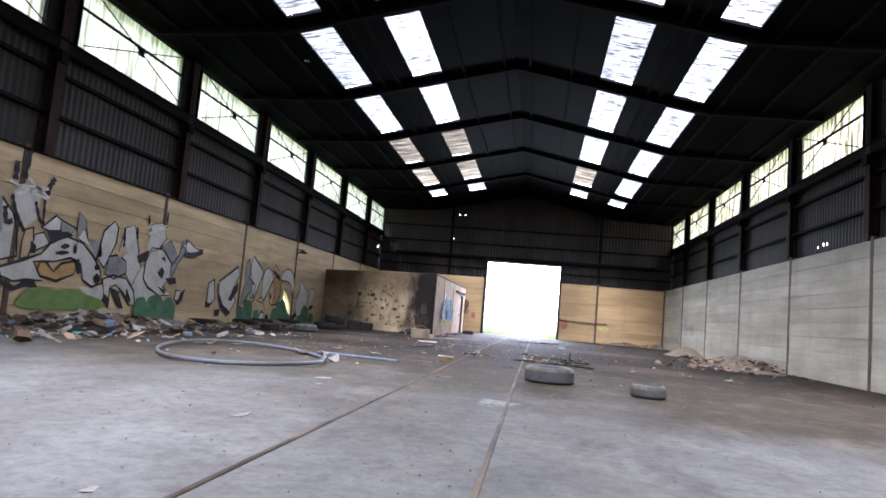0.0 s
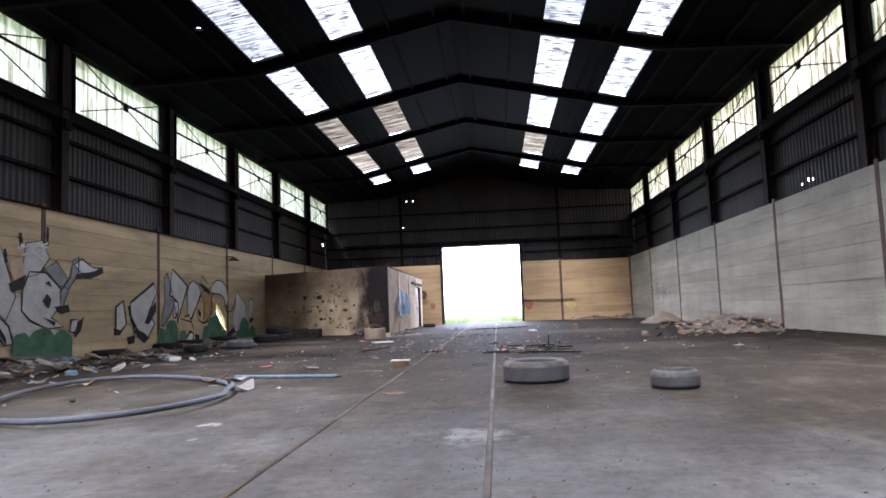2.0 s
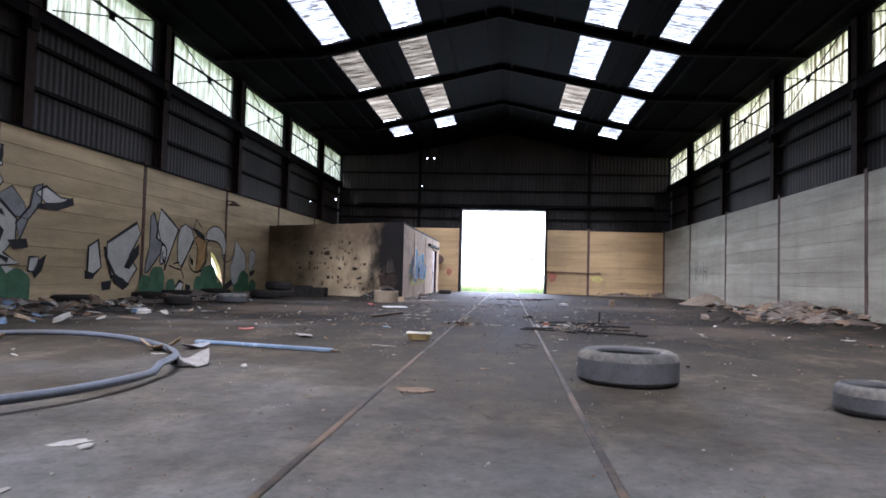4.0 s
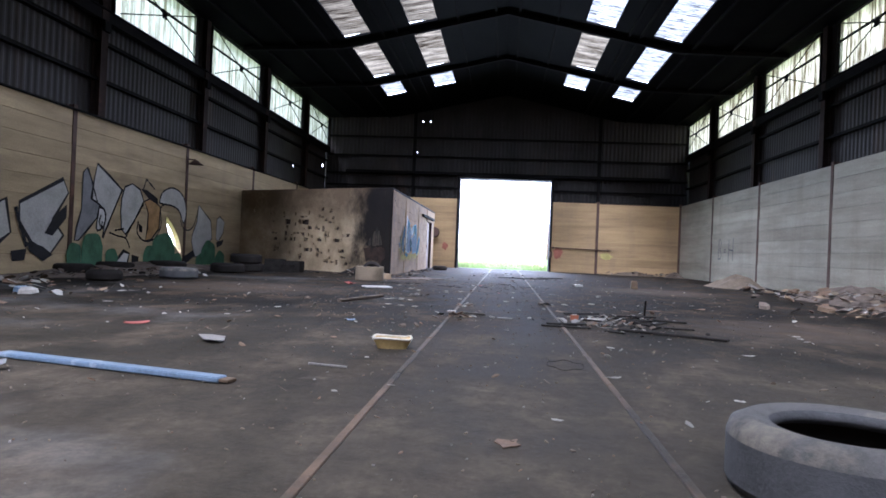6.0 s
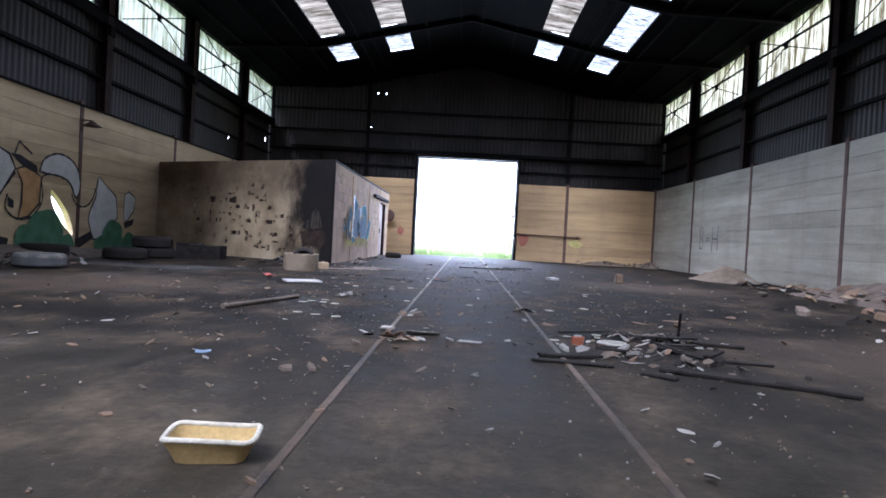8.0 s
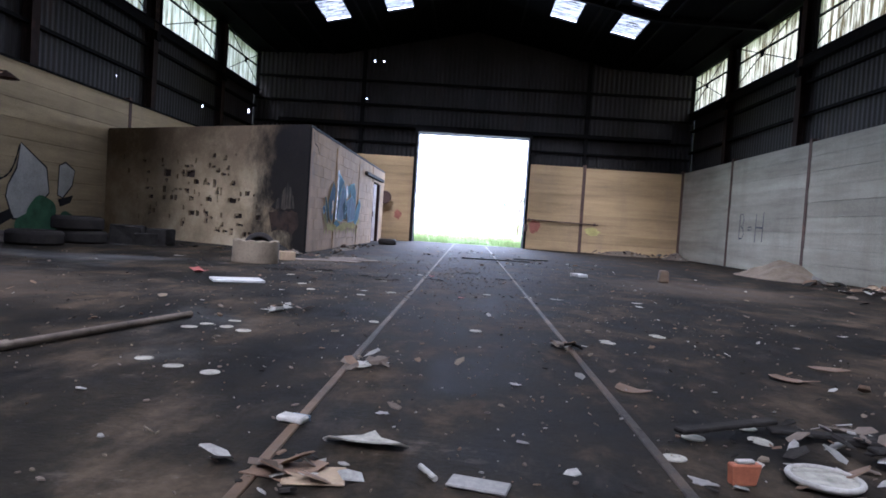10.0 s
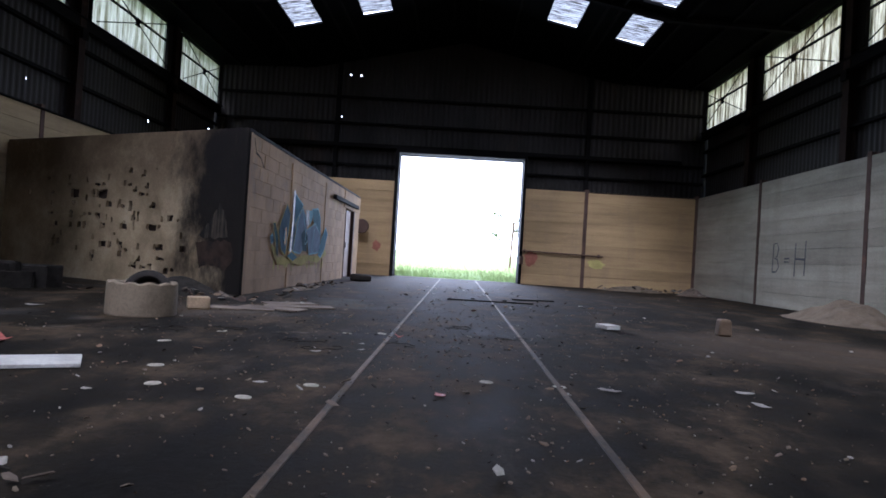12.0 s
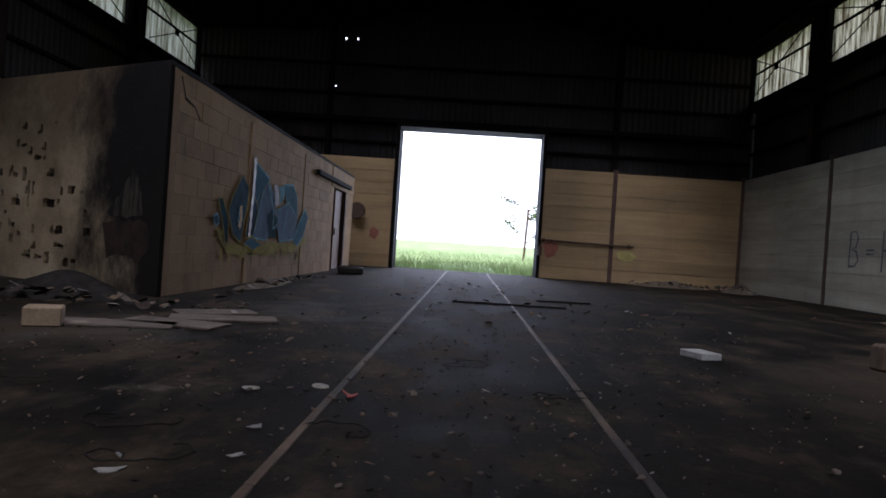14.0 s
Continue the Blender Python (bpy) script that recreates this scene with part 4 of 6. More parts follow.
outlined(word, [(30.04, 1.1), (30.31, 1.5), (30.42, 2.08), (31.38, 1.59), (31.51, 0.99), (30.76, 0.35), (30.24, 0.35), (29.99, 0.85)], M_SILVER, GX, 0.04, lift=0.002)
outlined(word, [(31.87, 1.69), (32.12, 1.79), (32.53, 1.61), (32.43, 1.21), (32.06, 0.89), (31.84, 0.96)], M_SILVER, GX, 0.04, lift=0.002)
painted(word, "black_shadow", [(31.85, 0.85), (32.49, 0.98), (32.37, 0.78), (31.95, 0.67)], M_BLACKP, GX, 0.024)
painted(word, "black_shadow", [(29.38, 0.33), (30.11, 0.57), (30.27, 0.39), (29.54, 0.09)], M_BLACKP, GX, 0.024)
painted(word, "black_shadow", [(26.46, 0.42), (26.83, 0.36), (26.79, 0.17), (26.47, 0.21)], M_BLACKP, GX, 0.024)
painted(word, "black_shadow", [(26.73, 1.3), (26.95, 1.22), (26.96, 1.04), (26.8, 1.07)], M_BLACKP, GX, 0.024)
outlined(word, [(25.72, 0.24), (26.07, 0.52), (26.35, 0.45), (26.27, 0.16), (25.9, 0.11)], M_WHITEP, GX, 0.09, lift=0.004)
part("letter_stroke", stroke_pts(curve_through([(25.87, 2.13), (25.52, 1.58), (25.1, 0.84)]), 0.045, x=GX + 0.026), M_BLACKP, word)
part("letter_stroke", stroke_pts(curve_through([(26.97, 1.86), (26.52, 1.36), (26.11, 0.86)]), 0.045, x=GX + 0.026), M_BLACKP, word)
part("letter_stroke", stroke_pts(curve_through([(25.36, 1), (25.74, 0.92), (26.13, 0.86), (26.35, 0.6)]), 0.045, x=GX + 0.026), M_BLACKP, word)
part("letter_stroke", stroke_pts(curve_through([(25.61, 1.06), (26.02, 1.12)]), 0.045, x=GX + 0.026), M_BLACKP, word)
part("letter_stroke", stroke_pts(curve_through([(26.73, 1.36), (26.69, 1.04), (27.08, 0.81), (27.6, 0.88), (27.97, 1.28), (27.91, 1.8), (28.18, 1.94)]), 0.045, x=GX + 0.026), M_BLACKP, word)
part("letter_stroke", stroke_pts(curve_through([(27.05, 2.56), (26.9, 2.23)]), 0.045, x=GX + 0.026), M_BLACKP, word)
part("letter_stroke", stroke_pts(curve_through([(27.05, 2.58), (27.52, 2.34)]), 0.045, x=GX + 0.026), M_BLACKP, word)
part("letter_stroke", stroke_pts(curve_through([(29.16, 1.52), (29.39, 1.26), (29.82, 1.23), (30.16, 1.49), (30.38, 2.04)]), 0.045, x=GX + 0.026), M_BLACKP, word)
part("letter_stroke", stroke_pts(curve_through([(24.76, 2.71), (25.29, 2.47), (25.92, 2.13)]), 0.045, x=GX + 0.026), M_BLACKP, word)
part("letter_stroke", stroke_pts(curve_through([(24.39, 2.54), (24.57, 2.19), (24.8, 1.75)]), 0.045, x=GX + 0.026), M_BLACKP, word)

beast = mural("graffiti_figures", "tangled silver and black graffiti beasts over green bushes on concrete", GX)
outlined(beast, [(11.49, 2.59), (11.97, 2.7), (12.33, 2.42), (12.49, 2.07), (12.59, 1.5), (11.91, 1.32), (11.7, 1.35)], M_SILVER, GX, 0.06, lift=0)
painted(beast, "painted_letter", [(11.51, 2.65), (11.97, 2.73), (12.09, 2.04), (11.87, 1.51), (11.7, 1.5)], M_GREYP, GX, 0.016)
painted(beast, "painted_letter", [(12.25, 2.88), (12.54, 3.11), (13.05, 2.87), (13.02, 2.4), (12.71, 2.15), (12.42, 2.49)], M_SILVER, GX, 0.014)
part("letter_stroke", stroke_pts(curve_through([(12.24, 3.13), (12.25, 3.54)]), 0.14, x=GX + 0.024), M_BLACKP, beast)
part("letter_stroke", stroke_pts(curve_through([(12.48, 3.2), (12.55, 3.84)]), 0.16, x=GX + 0.024), M_BLACKP, beast)
part("letter_stroke", stroke_pts(curve_through([(13.22, 2.89), (13.27, 3.17), (13.41, 3.4)]), 0.14, x=GX + 0.024), M_BLACKP, beast)
part("letter_stroke", stroke_pts(curve_through([(12.22, 2.8), (12.42, 2.37), (12.69, 2.07)]), 0.1, x=GX + 0.024), M_BLACKP, beast)
part("letter_stroke", stroke_pts(curve_through([(12.91, 2.77), (13.1, 2.39), (13.26, 2.31)]), 0.08, x=GX + 0.024), M_BLACKP, beast)
part("letter_stroke", stroke_pts(curve_through([(13.18, 2.89), (13.22, 2.33)]), 0.07, x=GX + 0.024), M_BLACKP, beast)
part("letter_stroke", stroke_pts(curve_through([(12.08, 2.53), (12.16, 2.21), (12.33, 2.24)]), 0.12, x=GX + 0.024), M_BLACKP, beast)
part("letter_stroke", stroke_pts(curve_through([(12.09, 3.09), (12.6, 2.97), (13.24, 2.89)]), 0.06, x=GX + 0.026), M_WHITEP, beast)
part("letter_stroke", stroke_pts(curve_through([(12.34, 2.85), (13.24, 3.12)]), 0.06, x=GX + 0.026), M_WHITEP, beast)
part("letter_stroke", stroke_pts(curve_through([(12.59, 3.24), (13.31, 2.91)]), 0.06, x=GX + 0.026), M_WHITEP, beast)
part("letter_stroke", stroke_pts(curve_through([(12.39, 3.03), (13.12, 3.13)]), 0.06, x=GX + 0.026), M_WHITEP, beast)
outlined(beast, [(12.72, 2.1), (12.96, 2.19), (13.01, 1.88), (12.92, 1.51), (12.69, 1.46), (12.68, 1.84)], M_PEACH, GX, 0.05, lift=0.004)
outlined(beast, [(13.2, 2.22), (13.62, 2.56), (13.82, 2.46), (13.8, 2.22), (13.45, 2.17)], M_WHITEP, GX, 0.05, lift=0.006)
outlined(beast, [(13.75, 2.5), (14.38, 2.35), (14.19, 2.2), (13.85, 2.2)], M_GREYP, GX, 0.04, lift=0.004)
painted(beast, "black_shadow", [(13.34, 2.2), (13.65, 2.17), (14.05, 2.24), (14.3, 2.17), (13.88, 2.03), (13.6, 1.88)], M_BLACKP, GX, 0.028)
outlined(beast, [(13.04, 2.04), (13.3, 2.12), (13.52, 1.88), (13.14, 1.69), (12.98, 1.74)], M_SILVER, GX, 0.04, lift=0.004)
painted(beast, "black_shadow", [(12.92, 1.89), (13.12, 1.79), (13.12, 1.62), (12.97, 1.6)], M_BLACKP, GX, 0.024)
outlined(beast, [(12.15, 1.23), (12.83, 1.45), (13.31, 1.63), (13.58, 1.94), (14.07, 2.12), (14.64, 2.03), (15.06, 1.78), (15.41, 1.46), (15.58, 1.09), (15.19, 0.96), (14.83, 1.12), (14.67, 1.5), (14.29, 1.62), (13.77, 1.49), (13.3, 1.44), (13.24, 1.25), (13.45, 1.01), (12.94, 1), (12.59, 0.95), (12.22, 1.04)], M_SILVER, GX, 0.06, lift=0.008)
painted(beast, "black_shadow", [(13.88, 1.88), (14.02, 1.95), (14.17, 1.93), (14.18, 1.87), (14.04, 1.81), (13.89, 1.82)], M_BLACKP, GX, 0.034)
painted(beast, "black_shadow", [(13.73, 1.71), (13.94, 1.77), (14.18, 1.77), (14.19, 1.72), (13.96, 1.66), (13.74, 1.66)], M_BLACKP, GX, 0.034)
painted(beast, "black_shadow", [(14.31, 1.89), (14.36, 1.99), (14.44, 1.92), (14.46, 1.79), (14.41, 1.72), (14.33, 1.76)], M_BLACKP, GX, 0.034)
painted(beast, "black_shadow", [(15.13, 1.69), (15.19, 1.74), (15.27, 1.71), (15.28, 1.66), (15.21, 1.62), (15.14, 1.64)], M_BLACKP, GX, 0.034)
painted(beast, "black_shadow", [(15.19, 1.5), (15.27, 1.57), (15.38, 1.52), (15.39, 1.44), (15.3, 1.39), (15.2, 1.42)], M_BLACKP, GX, 0.034)
painted(beast, "black_shadow", [(15.21, 1.22), (15.31, 1.33), (15.45, 1.26), (15.48, 1.12), (15.37, 1.04), (15.24, 1.09)], M_BLACKP, GX, 0.034)
painted(beast, "black_shadow", [(12.04, 1.24), (12.3, 0.96), (12.61, 0.84), (12.91, 1), (13.19, 0.99), (13.33, 0.85), (12.93, 0.84), (12.56, 0.72), (12.26, 0.85), (12, 1.14)], M_BLACKP, GX, 0.032)
outlined(beast, [(13.09, 1.43), (13.47, 1.46), (13.77, 1.24), (13.98, 1.46), (14.61, 1.6), (14.45, 1.23), (13.89, 1.03), (13.34, 1.12)], M_OCHRE, GX, 0.06, lift=0.012)
painted(beast, "black_shadow", [(14.38, 1.64), (14.66, 1.53), (14.71, 1.28), (14.56, 1.25)], M_BLACKP, GX, 0.038)
outlined(beast, [(14.38, 2.32), (14.39, 2.78), (14.65, 2.63), (14.75, 2.34), (14.9, 1.99), (14.52, 2.09)], M_GREYP, GX, 0.03, lift=0.002)
outlined(beast, [(14.44, 2.13), (14.64, 2.39), (14.91, 1.98)], M_WHITEP, GX, 0.03, lift=0.014)
painted(beast, "painted_letter", [(14.87, 2.17), (15.34, 2.13), (15.47, 1.83), (15.26, 1.65)], M_GREYP, GX, 0.014)
outlined(beast, [(15.34, 2.11), (15.41, 2.44), (15.81, 2.76), (15.98, 2.6), (15.97, 2.2), (15.8, 1.87), (15.59, 1.48), (15.24, 1.73)], M_SILVER, GX, 0.05, lift=0.004)
outlined(beast, [(15.73, 1.8), (16.16, 1.89), (16.5, 1.73), (16.56, 1.41), (16.05, 1.23), (15.66, 1.33)], M_GREYP, GX, 0.05, lift=0.01)
outlined(beast, [(16.1, 1.81), (16.29, 2.65), (16.7, 2.78), (17.21, 1.64), (16.9, 1.09), (16.53, 1.41)], M_SILVER, GX, 0.03, lift=0.006)
painted(beast, "painted_letter", [(16.05, 1.9), (16.38, 2.19), (16.51, 1.95), (16.18, 1.8)], M_PEACH, GX, 0.032)
painted(beast, "painted_letter", [(16.81, 1.6), (17.45, 1.66), (17.75, 1.1), (18.48, 0.88), (19.32, 0.71), (17.26, 0.62), (16.9, 1.12)], M_SILVER, GX, 0.014)
painted(beast, "painted_letter", [(14.73, 0.94), (15.67, 1), (15.7, 0.57), (15.14, 0.69)], M_SILVER, GX, 0.014)
outlined(beast, [(15.59, 1.19), (16, 1.32), (16.59, 1.26), (16.99, 0.97), (17.15, 0.55), (16.87, 0.54), (16.55, 0.86), (16.18, 1.07), (15.93, 1.01), (15.94, 0.66), (15.73, 0.72)], M_SILVER, GX, 0.05, lift=0.012)
painted(beast, "black_shadow", [(15.93, 0.99), (16.27, 0.92), (16.6, 0.45), (16.41, 0.44), (16.11, 0.76)], M_BLACKP, GX, 0.04)
painted(beast, "black_shadow", [(16.63, 1.04), (16.89, 0.72), (16.93, 0.53), (16.68, 0.79)], M_BLACKP, GX, 0.04)
painted(beast, "black_shadow", [(15.55, 0.47), (15.71, 0.82), (15.97, 0.67), (15.94, 0.4), (15.73, 0.58)], M_BLACKP, GX, 0.04)
outlined(beast, [(17.37, 2.07), (17.52, 2.93), (18.09, 3.04), (18.37, 2.62), (17.98, 2.21)], M_SILVER, GX, 0.03, lift=0.006)
part("letter_stroke", stroke_pts(curve_through([(17.23, 2.8), (18.25, 2.89)]), 0.05, x=GX + 0.026), M_WHITEP, beast)
part("letter_stroke", stroke_pts(curve_through([(17.39, 2.62), (18.29, 3)]), 0.05, x=GX + 0.026), M_WHITEP, beast)
part("letter_stroke", stroke_pts(curve_through([(17.34, 2.88), (18.14, 2.59)]), 0.05, x=GX + 0.026), M_WHITEP, beast)
part("letter_stroke", stroke_pts(curve_through([(17.39, 2.79), (17.32, 3.15)]), 0.1, x=GX + 0.024), M_BLACKP, beast)
part("letter_stroke", stroke_pts(curve_through([(18.27, 2.93), (18.28, 3.39)]), 0.1, x=GX + 0.024), M_BLACKP, beast)
part("letter_stroke", stroke_pts(curve_through([(16.32, 2.09), (16.27, 2.62)]), 0.1, x=GX + 0.024), M_BLACKP, beast)
part("letter_stroke", stroke_pts(curve_through([(16.88, 2.42), (16.82, 2.73)]), 0.1, x=GX + 0.024), M_BLACKP, beast)
painted(beast, "painted_letter", [(16.94, 2.43), (17.4, 2.57), (17.48, 2.15), (17.15, 1.97)], M_PEACH, GX, 0.026)
painted(beast, "black_shadow", [(16.95, 1.94), (17.51, 2.17), (17.45, 1.84), (17.07, 1.74)], M_BLACKP, GX, 0.03)
outlined(beast, [(17.4, 1.32), (17.42, 1.82), (17.65, 2.25), (18.24, 2.26), (18.8, 1.88), (18.79, 1.43), (18.46, 1.14), (18.96, 0.91), (18.32, 0.86), (17.69, 1.08)], M_SILVER, GX, 0.05, lift=0.01)
painted(beast, "black_shadow", [(18.19, 1.99), (18.35, 2.06), (18.45, 1.9)], M_BLACKP, GX, 0.036)
painted(beast, "black_shadow", [(18.11, 1.55), (18.28, 1.74), (18.44, 1.61), (18.35, 1.36)], M_BLACKP, GX, 0.036)
painted(beast, "black_shadow", [(18.54, 1.41), (19.11, 1.47), (19.18, 1.28), (18.8, 1.22)], M_BLACKP, GX, 0.036)
painted(beast, "black_shadow", [(18.13, 1.16), (18.62, 1.03), (18.57, 0.92)], M_BLACKP, GX, 0.036)
outlined(beast, [(18.22, 2.34), (18.63, 2.57), (19.02, 2.24), (19.15, 1.89), (18.75, 1.94)], M_GREYP, GX, 0.03, lift=0.004)
outlined(beast, [(18.78, 1.79), (19.19, 2.19), (19.3, 2.64), (19.55, 2.74), (19.54, 2.3), (19.15, 1.89), (18.92, 1.44)], M_GREYP, GX, 0.05, lift=0.008)
outlined(beast, [(19.36, 2.52), (19.67, 2.7), (20.17, 2.5), (20.58, 2.49), (20.39, 2.35), (19.68, 2.31)], M_WHITEP, GX, 0.05, lift=0.01)
painted(beast, "black_shadow", [(19.38, 2.26), (20.2, 2.39), (20.61, 2.55), (20.65, 2.36), (20.06, 2.17), (19.5, 2.16)], M_BLACKP, GX, 0.038)
outlined(beast, [(19.22, 0.76), (19.25, 1.07), (19.55, 1.08), (19.49, 0.73)], M_SILVER, GX, 0.05, lift=0.004)
painted(beast, "black_shadow", [(19.36, 0.69), (19.53, 1.01), (19.78, 1.15), (19.65, 0.78), (19.42, 0.59)], M_BLACKP, GX, 0.034)
painted(beast, "green_bush", [(12.76, 0.54), (12.98, 0.77), (13.44, 0.87), (13.99, 0.83), (14.51, 0.88), (14.99, 0.77), (15.64, 0.63), (15.58, 0.41), (14.18, 0.34), (12.85, 0.39)], M_GREEN_L, GX, 0.042, smooth=True)
for mural_ob, cy, top_z, hw in ((word, 23.94, 0.71, 0.27), (word, 24.64, 0.97, 0.43), (word, 25.47, 0.59, 0.28), (word, 28.12, 1.08, 0.69), (word, 27.41, 0.7, 0.4), (word, 28.98, 0.48, 0.34), (word, 31.23, 0.91, 0.55), (word, 30.64, 0.46, 0.38), (word, 32.17, 0.56, 0.39), (beast, 17.39, 0.8, 0.3), (beast, 18.14, 0.91, 0.48), (beast, 18.85, 0.81, 0.42), (beast, 12.04, 0.92, 0.13)):
    painted(mural_ob, "green_bush", arch_shape(cy, top_z, hw), M_GREEN, GX, 0.046 + 0.001 * (cy % 3))

# teal tag with a yellow fringe on the hut's side
tag = mural("graffiti_tag", "teal and pale blue graffiti tag with yellow drips on blocks", HX)
M_PALEBLUE = surface("pale_blue_spray_paint", (0.2, 0.36, 0.42), 0.4, 4, 30, 0.9, spec=0.02)
TX = HX + 0.024
M_TEAL = surface("teal_blue_spray_paint", (0.065, 0.145, 0.19), 0.4, 3, 30, 0.9, spec=0.02)
M_NAVY = surface("navy_spray_paint", (0.045, 0.085, 0.12), 0.4, 3, 30, 0.9, spec=0.02)
M_SLATEBLUE = surface("slate_blue_spray_paint", (0.14, 0.19, 0.26), 0.35, 3, 30, 0.9, spec=0.02)
M_FRINGE = surface("faded_yellow_spray_paint", (0.34, 0.28, 0.09), 0.45, 3, 20, 0.9, spec=0.02)
rt = random.Random(3)
part("yellow_fringe", shape([(32.45, 0.93), (32.79, 0.88), (32.9, 0.66), (33.24, 0.7), (33.7, 0.66), (34.6, 0.64), (35.3, 0.74), (36.2, 0.71), (37.1, 0.72), (37.8, 0.92), (38.1, 0.76), (36.9, 0.53), (35.8, 0.6), (35.2, 0.46), (34.25, 0.55), (33.6, 0.49), (33, 0.53), (32.65, 0.75)], x=TX), M_FRINGE, tag)
LEAVES = (
    (M_NAVY, [(32.95, 1.2), (33.1, 1.44), (33.52, 1.83), (33.84, 1.64), (33.83, 1.36), (33.7, 1.05), (33.6, 0.69), (33.2, 0.83)]),
    (M_TEAL, [(34.03, 2.13), (34.98, 1.9), (34.62, 1.67), (34.26, 1.39), (34.05, 1.64)]),
    (M_SLATEBLUE, [(34.17, 0.8), (34.4, 1.4), (34.95, 1.84), (35.47, 1.54), (35.38, 0.95), (34.92, 0.76), (34.35, 0.79)]),
    (M_NAVY, [(33.8, 0.8), (33.95, 1.3), (34.05, 1.6), (34.4, 1.3), (34.2, 0.8)]),
    (M_TEAL, [(35.94, 1.88), (36.65, 1.94), (37.0, 1.72), (37.1, 1.31), (36.75, 1.25), (36.18, 1.59)]),
    (M_SLATEBLUE, [(35.46, 1.33), (36.4, 1.55), (37.1, 1.27), (37.07, 0.81), (35.84, 0.75)]),
    (M_CYAN, [(32.49, 1.36), (32.68, 1.38), (32.96, 1.06), (33.0, 0.68), (32.86, 0.72), (32.69, 1.05)]),
    (M_NAVY, [(32.34, 1.08), (32.5, 1.13), (32.6, 1.0), (32.45, 0.94)]),
    (M_TEAL, [(37.22, 1.14), (37.75, 1.5), (38.06, 1.32), (37.7, 0.89), (37.24, 0.67), (36.94, 0.74)]),
    (M_TEAL, [(33.7, 0.69), (34.1, 0.82), (34.67, 0.68), (34.24, 0.57)]),
    (M_CYAN, [(34.92, 1.22), (35.2, 1.35), (35.6, 1.19), (35.55, 0.81), (35.13, 0.83)]),
    (M_BLACKP, [(35.25, 1.81), (35.54, 1.84), (35.68, 1.46), (35.38, 1.44)]),
    (M_PALEBLUE, [(35.59, 1.82), (36.0, 1.86), (35.98, 1.63), (35.72, 1.46)]))
for k, (mt, c) in enumerate(LEAVES):
    part("painted_letter", shape(c, x=TX + 0.004 + 0.001 * k), mt, tag)
    if k < 10:
        part("letter_outline", stroke_pts(c, 0.035, x=TX + 0.0045 + 0.001 * k, closed=True), M_PALEBLUE if k % 3 else M_FRINGE, tag)
part("letter_stroke", stroke_pts(curve_through([(34.06, 2.17), (34.05, 1.64), (34.0, 1.17), (33.96, 0.8)]), 0.11, x=TX + 0.02), M_WHITE, tag)
for c in ([(34.62, 1.67), (34.35, 1.13), (34.17, 0.8)], [(34.9, 1.78), (35.3, 1.29), (35.32, 1.0), (35.55, 1.07)], [(33.43, 1.28), (33.37, 1.08), (33.52, 0.97)], [(36.3, 1.4), (36.1, 1.0), (36.2, 0.8)]):
    part("letter_stroke", stroke_pts(curve_through(c), 0.045, x=TX + 0.02), M_PALEBLUE, tag)
part("letter_stroke", stroke_pts(curve_through([(33.45, 1.3), (33.5, 1.1), (33.42, 0.95)]), 0.12, x=TX + 0.021), M_OCHRE, tag)
for i in range(16):
    y = 32.8 + i * 0.33 + rt.uniform(-0.1, 0.1)
    z = 0.62 + rt.uniform(-0.08, 0.06)
    part("yellow_drip", stroke_pts([(y, z), (y + rt.uniform(-0.1, 0.1), z - rt.uniform(0.1, 0.24))], rt.uniform(0.05, 0.11), x=TX + 0.002 + 0.0001 * i), M_FRINGE, tag)
part("crack", stroke_pts([(31.05, 2.8), (31.2, 2.55), (31.5, 2.5), (31.7, 2.35)], 0.035, x=HX + 0.012), M_CHAR, hut)

# letters on the pale wall, smears on the end wall
bh = thing("wall_letters", (0, 0, 0), "thin dark hand-painted letters on the pale wall", "graffiti")
LX = XCR - 0.012
M_LETTER = surface("faded_black_paint", (0.1, 0.1, 0.11), 0.3, 3, 30, 0.8)
part("letter_b", stroke_pts([(39.75, 1.05), (39.72, 1.9), (39.5, 1.92), (39.4, 1.75), (39.48, 1.52), (39.66, 1.48), (39.45, 1.42), (39.36, 1.2), (39.5, 1.06), (39.75, 1.05)], 0.05, x=LX), M_LETTER, bh)
part("dash", stroke_pts([(39.05, 1.45), (38.75, 1.46), (38.74, 1.36), (39.04, 1.36)], 0.04, x=LX), M_LETTER, bh)
part("letter_h", stroke_pts([(38.4, 1.9), (38.42, 0.95)], 0.05, x=LX), M_LETTER, bh)
part("letter_h", stroke_pts([(37.85, 1.95), (37.88, 0.98)], 0.05, x=LX), M_LETTER, bh)
part("letter_h", stroke_pts([(38.4, 1.45), (37.88, 1.43)], 0.05, x=LX), M_LETTER, bh)
smear = thing("paint_smears", (0, 0, 0), "faded red and yellow paint smears on the end wall", "paint smear")
part("red_smear", shape(blob(3.62, 1.05, 0.25, 0.3, rg, 16, 0.3), y=Y1 - 0.012), M_REDP, smear)
part("yellow_smear", shape(blob(6.25, 0.98, 0.35, 0.2, rg, 16, 0.25), y=Y1 - 0.012), M_YELLOWP, smear)
part("red_smear", shape(blob(-2.7, 1.2, 0.18, 0.2, rg, 14, 0.3), y=Y1 - 0.012), M_REDP, smear)
bar = thing("wall_bar", (0, Y1, 0), "thin rusty steel bar across the end wall", "bar")
part("bar_rod", rod((3.2, -0.07, 1.36), (6.5, -0.07, 1.3), 0.028), M_STEEL, bar)
part("bar_clip", boxes((3.3, -0.06, 1.3, 3.38, 0.02, 1.42)), M_STEEL, bar)
